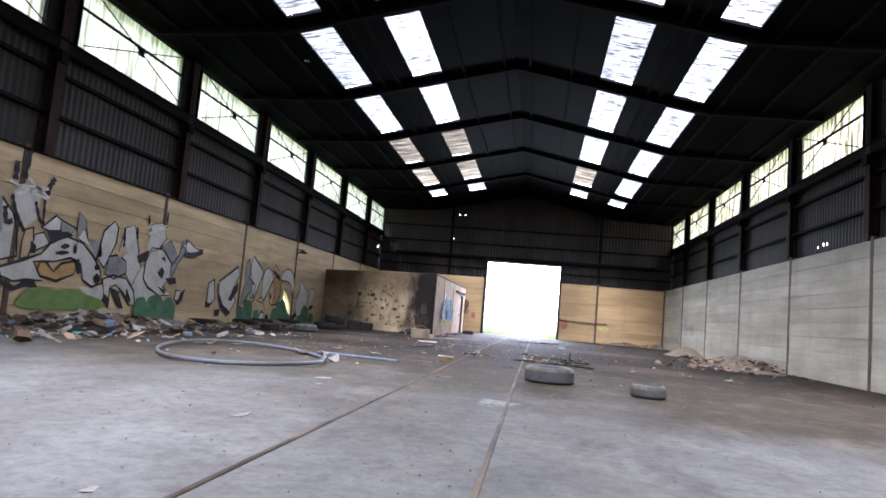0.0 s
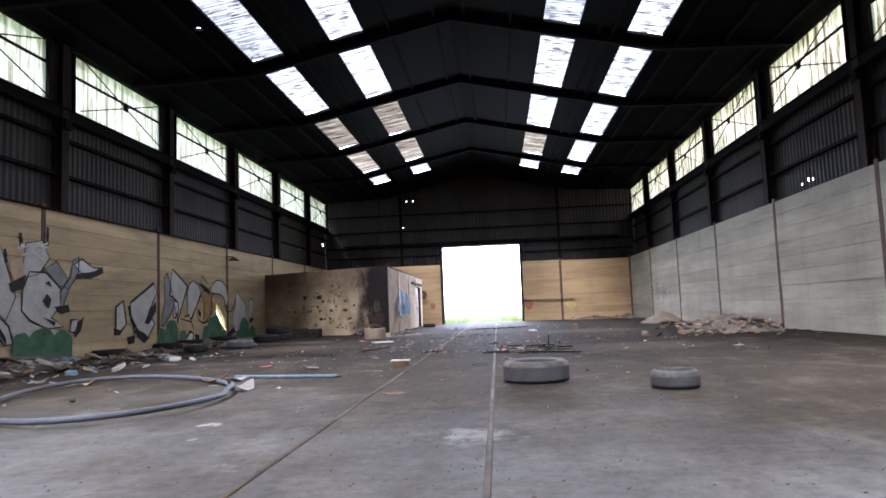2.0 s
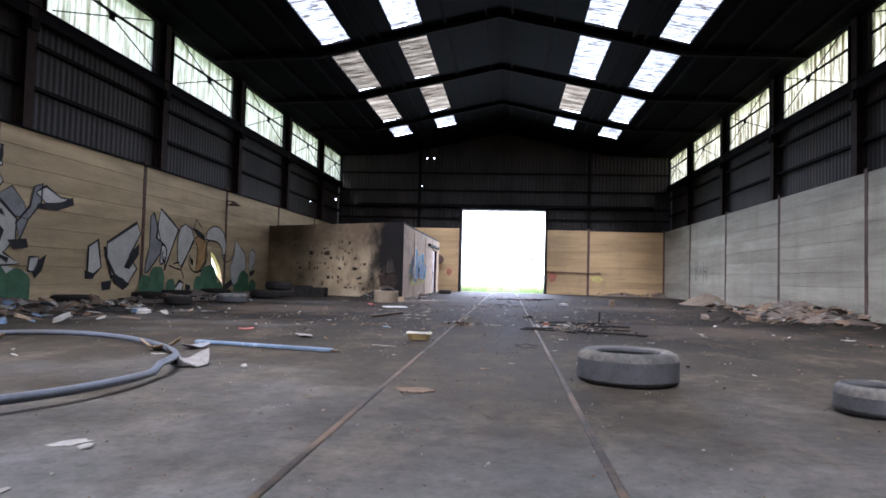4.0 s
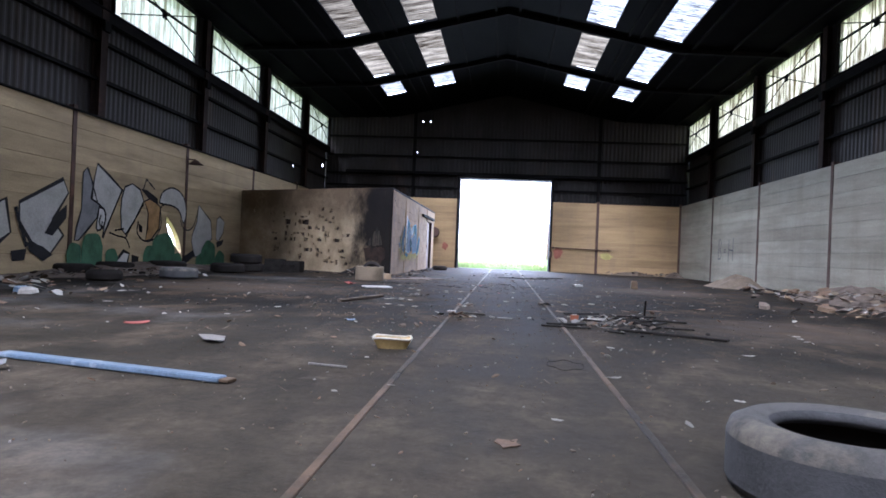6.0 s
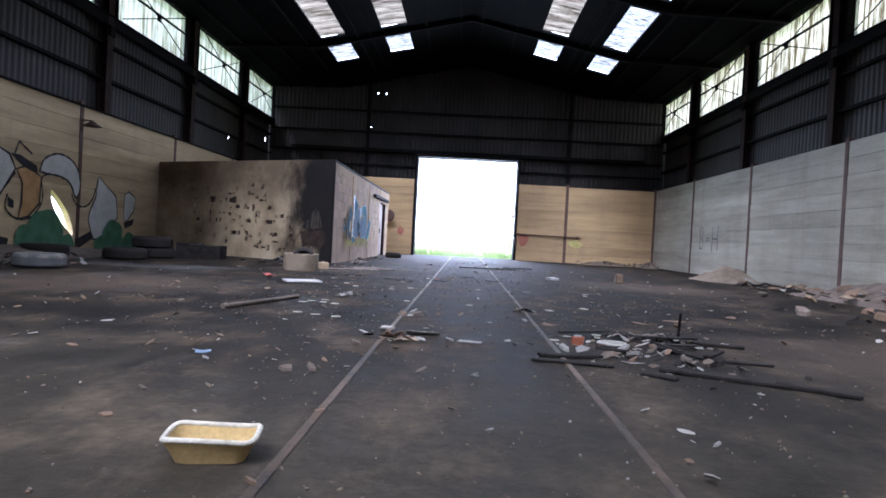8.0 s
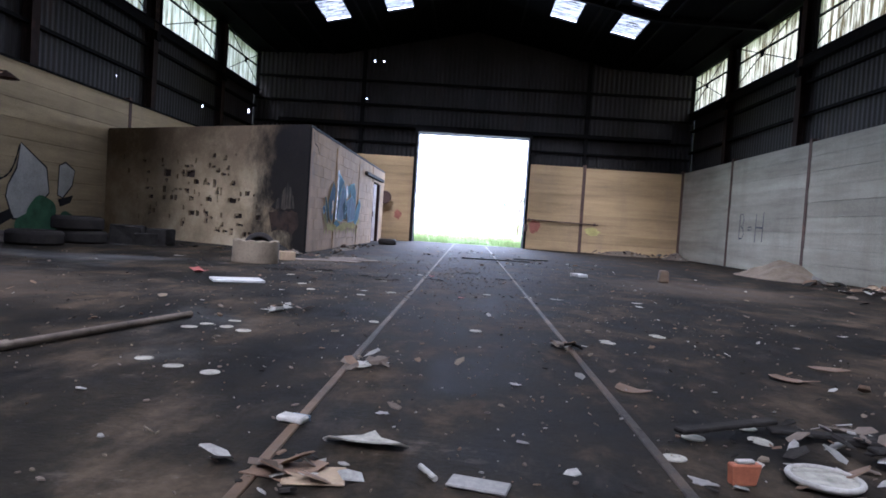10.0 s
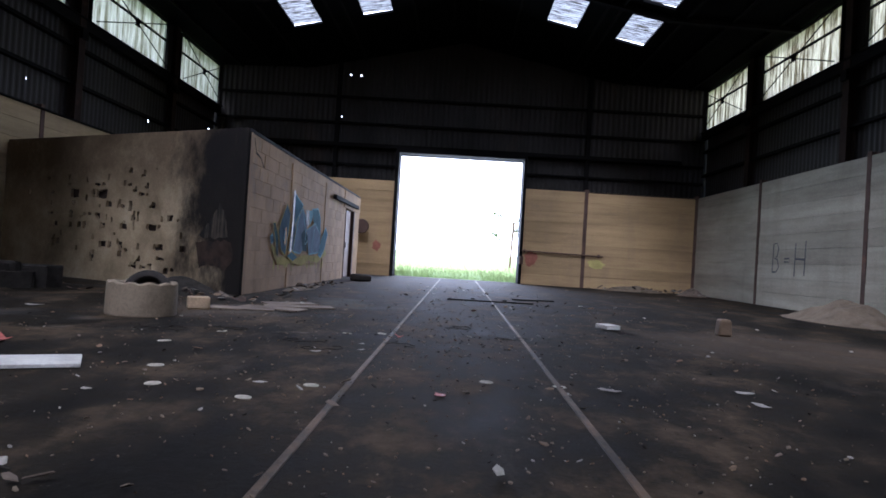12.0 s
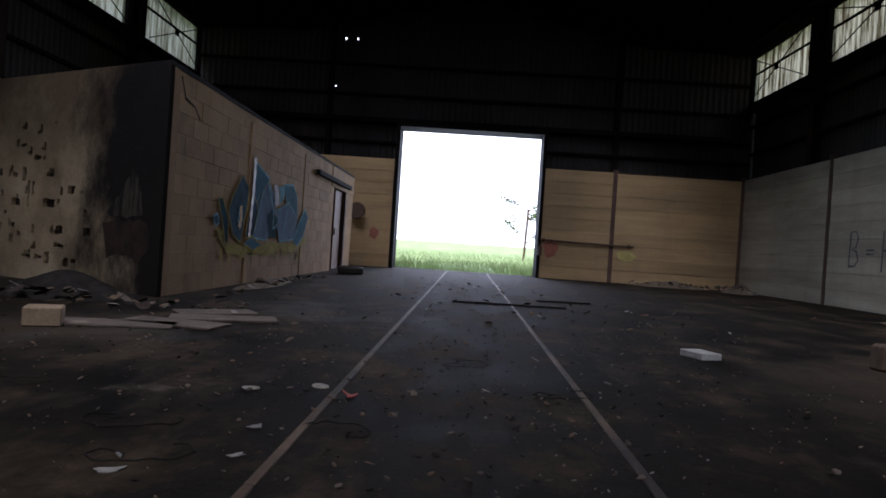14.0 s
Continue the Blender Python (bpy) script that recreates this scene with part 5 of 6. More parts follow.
part("bar_clip", boxes((6.3, -0.06, 1.25, 6.38, 0.02, 1.37)), M_STEEL, bar)
latch = thing("door_latch", (DOOR[1] + 0.02, Y1 - 0.06, 0.8), "rusty steel latch box on the doorway's jamb", "latch")
part("latch_box", boxes((0, -0.08, 0, 0.14, 0.04, 0.34), bevel=0.01), M_STEEL, latch)
disc = thing("round_plate", (-3.3, Y1 - 0.05, 1.95), "dark rusty round plate on a wall bracket", "plate")
bm = bmesh.new()
bmesh.ops.create_cone(bm, cap_ends=True, segments=24, radius1=0.3, radius2=0.27, depth=0.05, matrix=pose(0, -0.3, 0, 90, 0, 0))
part("plate_face", bm, M_STEEL, disc)
part("bracket", rod((0, -0.28, 0), (0, 0.06, 0), 0.03), M_STEEL, disc)
lamp = thing("wall_lamp", (XCL, 29.51, 0), "rusty wall lamp with a dish shade on a post", "lamp")
bm = bmesh.new()
bmesh.ops.create_cone(bm, cap_ends=False, segments=20, radius1=0.24, radius2=0.05, depth=0.14, matrix=Matrix.Translation((0.28, 0, 3.4)))
part("shade", bm, M_STEEL, lamp)
part("arm", join(rod((0.01, 0, 3.2), (0.01, 0, 3.55), 0.025), rod((0.01, 0, 3.5), (0.28, 0, 3.48), 0.02)), M_STEEL, lamp)

# ---- tyres along the left wall and by the hut
for i, (x, y, z, R, w, tl) in enumerate([(-7.3, 21.6, 0.0, 0.34, 0.2, 0), (-6.75, 23.6, 0.0, 0.42, 0.24, 0), (-8.7, 19.6, 0.0, 0.5, 0.24, 0), (-8.6, 26.6, 0.0, 0.5, 0.28, 0), (-7.3, 27.6, 0.0, 0.48, 0.26, 0), (-7.2, 28.9, 0.0, 0.48, 0.26, 0), (-7.25, 28.85, 0.262, 0.48, 0.27, 6), (-8.9, 23.0, 0.0, 0.42, 0.24, 0), (-2.3, 39.9, 0.0, 0.33, 0.2, 0), (-8.9, 24.6, 0.0, 0.44, 0.26, 0)]):
    tyre("car_tyre" if R < 0.4 else "truck_tyre", (x, y, z + 0.006), R, R * 0.55, w, M_RUBBER if i in (1,) else M_RUBBER_D, "dirty black tyre dumped by the graffiti wall" if i != 8 else "dark tyre lying beside the hut's doorway", (0, 0, tl * 3))
for x, y, s, tw in ((-6.55, 29.5, 0.34, 12), (-6.1, 29.9, 0.3, -8), (-6.2, 29.55, 0.22, 30)):
    b = thing("rubble_block", (x, y, 0.0), "broken dark masonry block by the hut", "block", "rubble blocks", turn=tw)
    bm = boxes((-s, -0.18, 0, s, 0.18, s * 1.2), bevel=0.02)
    for q in bm.verts:
        q.co += Vector((rg.uniform(-0.03, 0.03), rg.uniform(-0.03, 0.03), rg.uniform(-0.02, 0.02) if q.co.z > 0.1 else 0))
    part("block_body", bm, M_CHAR, b)

# ---- cast concrete ring with a dark tyre inside
ring = thing("concrete_ring", (-2.98, 26.95, 0), "pale concrete ring with a black tyre stuffed inside", "ring")
bm = bmesh.new()
prof = [(0.385, 0.0), (0.39, 0.02), (0.385, 0.36), (0.375, 0.375), (0.32, 0.375), (0.31, 0.36), (0.31, 0.0)]
seg = 40
rings = [[bm.verts.new((r * math.cos(2 * math.pi * i / seg), r * math.sin(2 * math.pi * i / seg), z + (0.012 * math.sin(i * 1.7) if z > 0.3 else 0))) for r, z in prof] for i in range(seg)]
for i in range(seg):
    for k in range(len(prof)):
        bm.faces.new((rings[i][k], rings[(i + 1) % seg][k], rings[(i + 1) % seg][(k + 1) % len(prof)], rings[i][(k + 1) % len(prof)]))
part("ring_wall", bm, M_CONCRETE_RING, ring)
tyre("car_tyre", (-2.94, 27.02, 0.22), 0.27, 0.15, 0.16, M_RUBBER_D, "black tyre standing tilted inside the concrete ring", (62, 0, 15))

# ---- loop of pipe, strips and larger litter near the start
def tube(name, pts, r, material, parent, sides=8, closed=False):
    cu = bpy.data.curves.new(name, "CURVE")
    cu.dimensions, cu.bevel_depth, cu.bevel_resolution = "3D", r, 2
    sp = cu.splines.new("POLY")
    sp.points.add(len(pts) - 1)
    for q, c in zip(sp.points, pts):
        q.co = (*c, 1)
    sp.use_cyclic_u = closed
    cu.materials.append(material)
    tmp = bpy.data.objects.new(name + "_tmp", cu)
    scene.collection.objects.link(tmp)
    bpy.context.view_layer.update()
    me = bpy.data.meshes.new_from_object(tmp.evaluated_get(bpy.context.evaluated_depsgraph_get()))
    bpy.data.objects.remove(tmp)
    me.name = name
    for p in me.polygons:
        p.use_smooth = True
    ob = new(name, me)
    ob.parent = parent
    return ob


hose = thing("pipe_loop", (-3.4, 10.85, 0), "dusty blue-grey plastic pipe lying in a loop on concrete", "pipe")
pts = []
for i in range(90):
    a = radians(-100 + i * 364 / 89)
    wob = 1 + 0.015 * math.sin(3 * a)
    ca, sa = 2.4 * wob * math.cos(a), 1.4 * wob * math.sin(a)
    pts.append((ca * math.cos(2.04) - sa * math.sin(2.04), ca * math.sin(2.04) + sa * math.cos(2.04), 0.045 + 0.02 * (1 + math.sin(2 * a + 1)) + (0.05 if i > 84 else 0)))
tube("pipe_wall", pts, 0.032, M_HOSE, hose)
strip = thing("plastic_strip", (-1.86, 12.96, 0), "long pale blue plastic strip lying on the floor", "strip", turn=-13)
bm = boxes((-0.9, -0.05, 0.004, 0.9, 0.05, 0.04), bevel=0.008)
part("strip_body", bm, M_BLUE, strip)
part("strip_end", boxes((0.88, -0.04, 0.008, 0.97, 0.045, 0.03), bevel=0.005), M_WOOD, strip, "splintered wooden end")

foam = thing("foam_tray", (-0.25, 14.6, 0), "yellowed foam food tray with a white rim on the floor", "foam tray", turn=10)
bm = bmesh.new()
TRAY = ((0.125, 0.085, 0.0), (0.15, 0.105, 0.05), (0.172, 0.125, 0.085), (0.155, 0.108, 0.083), (0.135, 0.092, 0.05), (0.112, 0.072, 0.014))
rings = []
for hx, hy, z in TRAY:
    ring = []
    for k in range(24):
        a = 2 * math.pi * k / 24
        c, q = math.cos(a), math.sin(a)
        ring.append(bm.verts.new((hx * math.copysign(abs(c) ** 0.45, c), hy * math.copysign(abs(q) ** 0.45, q), z + (0.006 * math.sin(3 * a + 1) if z > 0.07 else 0))))
    rings.append(ring)
for lo_ring, hi_ring in zip(rings[:-1], rings[1:]):
    for k in range(24):
        bm.faces.new((lo_ring[k], lo_ring[(k + 1) % 24], hi_ring[(k + 1) % 24], hi_ring[k]))
bm.faces.new(rings[0][::-1])
bm.faces.new(rings[-1])
part("foam_body", bm, M_FOAM, foam)
tube("tray_rim", [(0.165 * math.copysign(abs(math.cos(k * math.pi / 12)) ** 0.45, math.cos(k * math.pi / 12)), 0.118 * math.copysign(abs(math.sin(k * math.pi / 12)) ** 0.45, math.sin(k * math.pi / 12)), 0.088 + 0.006 * math.sin(3 * k * math.pi / 12 + 1)) for k in range(24)], 0.011, M_FOAM_W, foam, closed=True)


def scrap(name, at, size, material, label, category, seed, aspect=0.6, curl=0.25, thick=0.004, group="litter", n=11):
    """A torn bent sheet that lies on the floor."""
    r = random.Random(seed)
    t = thing(name, (at[0], at[1], 0.0), label, category, group, turn=r.uniform(0, 360))
    bm = bmesh.new()
    ring = []
    for i in range(n):
        a = 2 * math.pi * i / n
        k = r.uniform(0.5, 1.18)
        ring.append((size * k * math.cos(a), size * aspect * k * math.sin(a)))
    ph, tl = r.uniform(0, 6), r.uniform(0.2, 1.0) * curl
    hgt = lambda x, y: 0.003 + tl * size * ((x / size) ** 2) * 0.7 + tl * 0.35 * size * (1 + math.sin(4 * y / size + ph)) * 0.5
    c0 = bm.verts.new((0, 0, hgt(0, 0)))
    inner = [bm.verts.new((x * 0.5, y * 0.5, hgt(x * 0.5, y * 0.5))) for x, y in ring]
    outer = [bm.verts.new((x, y, hgt(x, y))) for x, y in ring]
    for i in range(n):
        j = (i + 1) % n
        bm.faces.new((c0, inner[i], inner[j]))
        bm.faces.new((inner[i], outer[i], outer[j], inner[j]))
    low = min(q.co.z for q in bm.verts)
    ext = bmesh.ops.extrude_face_region(bm, geom=bm.faces[:])
    for q in ext["geom"]:
        if isinstance(q, bmesh.types.BMVert):
            q.co.z += thick
    for q in bm.verts:
        q.co.z -= low - 0.001
    part("sheet", bm, material, t)
    return t


M_PAPER = surface("dirty_paper", (0.33, 0.305, 0.262), 0.45, 8, 60, 0.85)
M_PAPER_B = surface("brown_paper", (0.17, 0.11, 0.07), 0.3, 8, 60, 0.9)
M_RED = surface("faded_red_wrapper", (0.32, 0.09, 0.07), 0.25, 8, 40, 0.6)
M_PALE_RAG = surface("pale_plastic_rag", (0.38, 0.35, 0.295), 0.35, 6, 40, 0.6)
M_TAN_CARD = surface("tan_cardboard", (0.32, 0.23, 0.14), 0.3, 6, 50, 0.85)
M_DISC = surface("grimy_cream_card", (0.33, 0.3, 0.235), 0.5, 14, 60, 0.85)
M_TURQ = surface("turquoise_plastic", (0.16, 0.5, 0.55), 0.25, 8, 40, 0.5)
M_PLASTIC = surface("grimy_white_plastic", (0.24, 0.23, 0.2), 0.4, 6, 40, 0.45)

seed = 100
PAPERS = [(-1.17, 8.56, 0.2), (-2.6, 12.05, 0.17), (-4.7, 13.5, 0.3), (6.5, 17.0, 0.28), (-8.5, 15.9, 0.35), (-7.5, 17.6, 0.25), (-6.7, 18.5, 0.2), (-5.5, 19.2, 0.22), (-0.98, 7.83, 0.12), (-0.4, 2.6, 0.12), (1.0, 12.35, 0.075), (-0.28, 12.72, 0.07), (2.19, 13.13, 0.08), (3.0, 15.3, 0.12), (4.2, 17.05, 0.13), (1.75, 15.35, 0.1), (-0.35, 14.0, 0.07), (2.52, 16.34, 0.08), (-2.39, 17.8, 0.14), (-2.6, 16.6, 0.1)]
PAPERS2 = [(1.99, 18.2, 0.16), (4.25, 17.3, 0.12), (-5.4, 19.4, 0.2), (-4.6, 17.4, 0.16), (0.32, 18.5, 0.07), (0.95, 19.23, 0.075), (3.45, 21.3, 0.08), (4.37, 22.3, 0.1), (-1.4, 23.0, 0.08), (-1.07, 21.4, 0.12), (-4.4, 27.2, 0.22), (2.77, 23.8, 0.16), (1.79, 24.0, 0.16), (2.85, 24.25, 0.15), (-0.55, 23.5, 0.09), (-0.2, 25.6, 0.09), (-0.15, 25.2, 0.08), (-0.5, 24.95, 0.1), (1.44, 23.75, 0.08)]
for x, y, s in PAPERS + PAPERS2:
    scrap("paper_scrap", (x, y), s * 0.52, M_PAPER if seed % 3 else M_CARD, "torn off-white scrap of paper on the floor", "litter", seed, 0.62, 0.14, 0.003)
    seed += 1
for x, y, s in ((0.27, 10.5, 0.16), (0.75, 11.85, 0.09), (0.1, 17.75, 0.16), (3.24, 20.4, 0.16), (2.74, 19.9, 0.15), (0.26, 10.43, 0.05), (1.6, 19.3, 0.1), (4.2, 21.2, 0.14)):
    scrap("brown_scrap", (x, y), s, M_PAPER_B, "flattened brown scrap of packaging on the floor", "litter", seed, 0.7, 0.2)
    seed += 1
for x, y, s, m, lb in ((-3.0, 15.3, 0.13, M_RED, "crumpled faded red wrapper on the floor"), (-2.9, 24.4, 0.16, M_RED, "bent red plastic piece on the floor"), (-1.09, 16.63, 0.08, M_BLUE, "small blue plastic scrap on the floor"), (0.61, 23.45, 0.06, M_RED, "small red and white wrapper on the floor"), (-2.5, 12.62, 0.17, M_GREYP, "dark blue plastic bag on the floor"), (0.1, 26.3, 0.05, M_RED, "small red scrap on the floor")):
    scrap("plastic_scrap", (x, y), s, m, lb, "litter", seed, 0.7, 0.6)
    seed += 1
scrap("card_sheet", (-1.8, 14.45), 0.3, M_CARD, "bent grey sheet of card on the floor", "card", 7, 0.55, 0.3, 0.006, n=7)
scrap("card_sheet", (-0.74, 5.04), 0.15, M_CARD, "flat grey strip of card on the floor", "card", 8, 0.3, 0.1)
shard = thing("plate_shard", (0.31, 18.08, 0), "broken cream shard of a plastic tray with a raised lip", "shard", turn=-4)
bm = bmesh.new()
EDGE = [(-0.165, 0.0), (-0.13, -0.045), (-0.05, -0.07), (0.06, -0.07), (0.14, -0.05), (0.165, 0.0), (0.11, 0.04), (0.045, 0.07), (0.005, 0.15), (-0.03, 0.08), (-0.1, 0.045)]
mid_v = bm.verts.new((0, 0.0, 0.012))
rim_v = [bm.verts.new((x, y, 0.004 if y > -0.03 else 0.03)) for x, y in EDGE]
for k in range(len(EDGE)):
    bm.faces.new((mid_v, rim_v[k], rim_v[(k + 1) % len(EDGE)]))
for q in bmesh.ops.extrude_face_region(bm, geom=bm.faces[:])["geom"]:
    if isinstance(q, bmesh.types.BMVert):
        q.co.z += 0.006
part("shard_sheet", bm, M_DISC, shard)
cup = thing("orange_plastic_piece", (1.66, 17.97, 0), "broken upright orange plastic piece with a pale top among litter", "plastic piece", turn=12)
bm = boxes((-0.045, -0.02, 0.0, 0.045, 0.022, 0.075), bevel=0.005)
for q in bm.verts:
    q.co.x += 0.25 * q.co.z * (1 if q.co.x > 0 else -0.3)
part("piece_body", bm, M_ORANGE, cup)
part("piece_top", boxes((-0.03, -0.012, 0.0755, 0.04, 0.014, 0.088), bevel=0.004), M_PALE_RAG, cup, "pale torn top")
packet = thing("paper_packet", (-0.02, 18.28, 0), "crushed white and blue paper packet beside the rail", "packet", turn=-18)
part("packet_body", boxes((-0.06, -0.035, 0.004, 0.06, 0.035, 0.03), bevel=0.008), M_PALE_RAG, packet)
part("packet_band", boxes((-0.02, 0.0355, 0.006, 0.06, 0.04, 0.028)), M_BLUE, packet, "blue edge")
flap = thing("card_piece", (0.2, 17.72, 0), "stained tan card piece lying by the rail", "card", turn=8)
part("card_leaf", boxes((-0.1, -0.075, 0.004, 0.1, 0.075, 0.011), bevel=0.003), M_TAN_CARD, flap)
tubelet = thing("short_tube", (0.56, 17.82, 0.011), "short pale plastic tube on the floor", "tube", turn=118)
part("tube_wall", rod((-0.06, 0, 0), (0.06, 0, 0), 0.01), M_PALE_RAG, tubelet)
leaf_p = thing("grey_sheet", (0.73, 17.75, 0), "bent grey plastic sheet on the floor", "sheet", turn=-14)
part("sheet_leaf", boxes((-0.1, -0.05, 0.004, 0.1, 0.05, 0.014), bevel=0.004), M_CARD, leaf_p)
scrap("card_sheet", (1.5, 13.7), 0.07, M_CARD, "small upright grey flake of card", "card", 10, 0.6, 0.8)

# small white discs left over the floor
dm = bmesh.new()
bmesh.ops.create_cone(dm, cap_ends=True, segments=18, radius1=0.05, radius2=0.048, depth=0.004, matrix=Matrix.Translation((0, 0, 0.005)))
d0 = thing("white_disc", (-1.09, 19.2, 0), "small flat white plastic disc on the floor", "disc", "white discs")
part("disc_face", dm, M_DISC, d0)
for x, y in ((-0.87, 19.07), (-0.64, 18.99), (0.08, 19.4), (1.66, 18.48), (1.97, 18.7), (1.95, 18.5), (1.49, 18.19), (1.79, 20.87), (2.33, 21.39), (-1.06, 20.37), (-1.23, 20.43), (-1.29, 20.26), (-1.1, 20.65), (0.75, 21.0), (-0.09, 21.1), (-0.9, 20.26), (2.31, 21.46), (1.78, 20.96), (0.92, 24.0), (-0.22, 23.49), (-1.38, 23.83), (-1.13, 23.24), (-1.83, 24.98), (-1.64, 25.86), (1.44, 24.0), (-0.51, 23.03), (-0.11, 26.5), (-0.46, 26.33)):
    copy_thing(d0, pose(x, y, 0, rg.uniform(-3, 3), rg.uniform(-3, 3), rg.uniform(0, 360)) @ Matrix.Diagonal((1.0, rg.uniform(0.85, 1.2), 1.0, 1.0)))
lid = thing("bucket_lid", (1.97, 18.02, 0.02), "round cream bucket lid lying among litter", "lid")
bm = bmesh.new()
bmesh.ops.create_cone(bm, cap_ends=True, segments=32, radius1=0.12, radius2=0.115, depth=0.014)
part("lid_face", bm, M_DISC, lid)
tube("lid_rim", [(0.12 * math.cos(a * math.pi / 16), 0.12 * math.sin(a * math.pi / 16), 0.008) for a in range(32)], 0.011, M_PALE_RAG, lid, closed=True)
panel = thing("white_board", (-2.12, 23.6, 0), "white board panel lying on the floor", "panel", turn=28)
part("panel_board", boxes((-0.3, -0.2, 0.004, 0.3, 0.2, 0.03), bevel=0.003), M_WHITE, panel)
can = thing("white_box", (2.86, 28.85, 0), "small white cardboard box on the floor", "box", turn=20)
part("box_body", boxes((-0.11, -0.15, 0, 0.11, 0.15, 0.06), bevel=0.006), M_WHITE, can)
stump = thing("concrete_stump", (4.5, 28.85, 0), "small brown broken concrete stump on the floor", "stump")
bm = boxes((-0.1, -0.09, 0, 0.1, 0.09, 0.24), bevel=0.025)
for q in bm.verts:
    if q.co.z > 0.1:
        q.co.x *= 0.8
part("stump_body", bm, M_WOOD, stump)
orange = thing("broken_crate", (-2.72, 28.0, 0), "small brown broken crate by the hut", "crate", turn=25)
part("crate_body", boxes((-0.14, -0.11, 0, 0.14, 0.11, 0.16), bevel=0.012), M_TAN_CARD, orange)
for x, y, a, w in ((-2.3, 28.3, 12, 0.5), (-1.9, 28.6, -8, 0.45), (-1.65, 29.15, 20, 0.5), (-1.9, 29.6, 35, 0.4)):
    b = thing("loose_board", (x, y, 0), "thin grey-brown board lying on the floor", "board", "loose boards", turn=a)
    part("board_sheet", boxes((-w, -0.2, 0.003, w, 0.2, 0.022), bevel=0.004), M_DIRT, b)
pipe = thing("floor_pipe", (-1.65, 19.9, 0), "dirty grey pipe lying on the floor", "pipe", turn=76)
part("pipe_wall", rod((-0.8, 0, 0.028), (0.8, 0, 0.028), 0.025, 12), M_DIRT, pipe)
part("pipe_collar", rod((-0.84, 0, 0.031), (-0.77, 0, 0.031), 0.031, 12), M_DIRT, pipe)
for x, y, ln, a in ((-0.53, 13.5, 0.15, -12),):
    s = thing("short_rod", (x, y, 0.012), "short thin grey rod lying on the floor", "rod", turn=a)
    part("rod_bar", rod((-ln, 0, 0), (ln, 0, 0), 0.008), M_CARD, s)
wire = thing("wire_ring", (1.2, 14.1, 0), "thin loop of dark wire on the floor", "wire")
tube("wire_strand", [(0.14 * math.cos(a * 0.19), 0.22 * math.sin(a * 0.19), 0.012 + 0.006 * math.sin(a)) for a in range(32)], 0.0025, M_DARKSTEEL, wire)

# tangles of thin stripped cable trodden into the dirt
rw = random.Random(31)
for x, y, s in ((-0.9, 25.5, 0.16), (-0.6, 25.0, 0.14), (0.3, 25.55, 0.13), (-1.6, 26.2, 0.2), (-2.3, 25.6, 0.22), (1.2, 26.6, 0.15), (0.7, 27.4, 0.18)):
    cab = thing("loose_cable", (x, y, 0), "tangle of thin black cable on the oily floor", "cable", "loose cables")
    a0, pts = rw.uniform(0, 6.28), []
    for i in range(26):
        a = a0 + i * 0.3
        q = s * (0.35 + 0.65 * abs(math.sin(0.17 * i + a0)))
        pts.append((q * math.cos(a) + 0.012 * i * math.cos(a0), 0.8 * q * math.sin(a) + 0.01 * i * math.sin(a0), 0.006 + 0.004 * (1 + math.sin(i * 1.7))))
    tube("cable_strand", pts, 0.0035, M_CHAR, cab, 6)

# ---- charred debris across the right-hand rail
rd = random.Random(5)
for i in range(11):
    x, y = 2.0 + rd.gauss(0, 0.45), 17.55 + rd.gauss(0, 0.45)
    ln = rd.uniform(0.12, 0.34)
    if math.hypot(x - 1.9, y - 18.0) < 0.5:
        x, y = x + 0.75, y + 0.3
    b = thing("charred_plank", (x, y, 0.0), "charred broken plank in a burnt heap", "plank", "burnt heap", turn=rd.uniform(0, 180))
    part("plank_body", boxes((-ln, -rd.uniform(0.02, 0.045), 0.002 + 0.014 * (i % 5), ln, rd.uniform(0.02, 0.045), 0.022 + 0.014 * (i % 5)), bevel=0.006), M_CHAR, b)
for x, y, ln, a in ((2.45, 16.75, 0.42, -28), (1.5, 17.3, 0.25, 10), (2.95, 16.5, 0.25, -34), (2.45, 34.7, 0.5, 14), (1.4, 33.3, 0.9, 4), (2.75, 18.45, 0.5, -18)):
    b = thing("charred_plank", (x, y, 0.0), "long blackened lath lying on the floor", "plank", "burnt heap", turn=a)
    part("plank_body", boxes((-ln, -0.045, 0.002, ln, 0.045, 0.03), bevel=0.006), M_CHAR, b)
stick = thing("upright_stick", (2.69, 18.5, 0), "short dark rod standing up in the burnt heap", "rod")
part("rod_bar", rod((0, 0, 0), (0.015, 0, 0.28), 0.013), M_DARKSTEEL, stick)
for x, y, s in ((1.7, 17.35, 0.1), (2.5, 18.3, 0.1), (2.55, 17.75, 0.08), (1.95, 17.2, 0.08), (2.8, 18.2, 0.1), (2.3, 17.2, 0.07), (1.52, 17.95, 0.06)):
    scrap("paper_scrap", (x, y), s, M_PAPER if s > 0.11 else M_CARD, "torn off-white scrap of paper on the burnt heap", "litter", seed, 0.55, 0.2)
    seed += 1


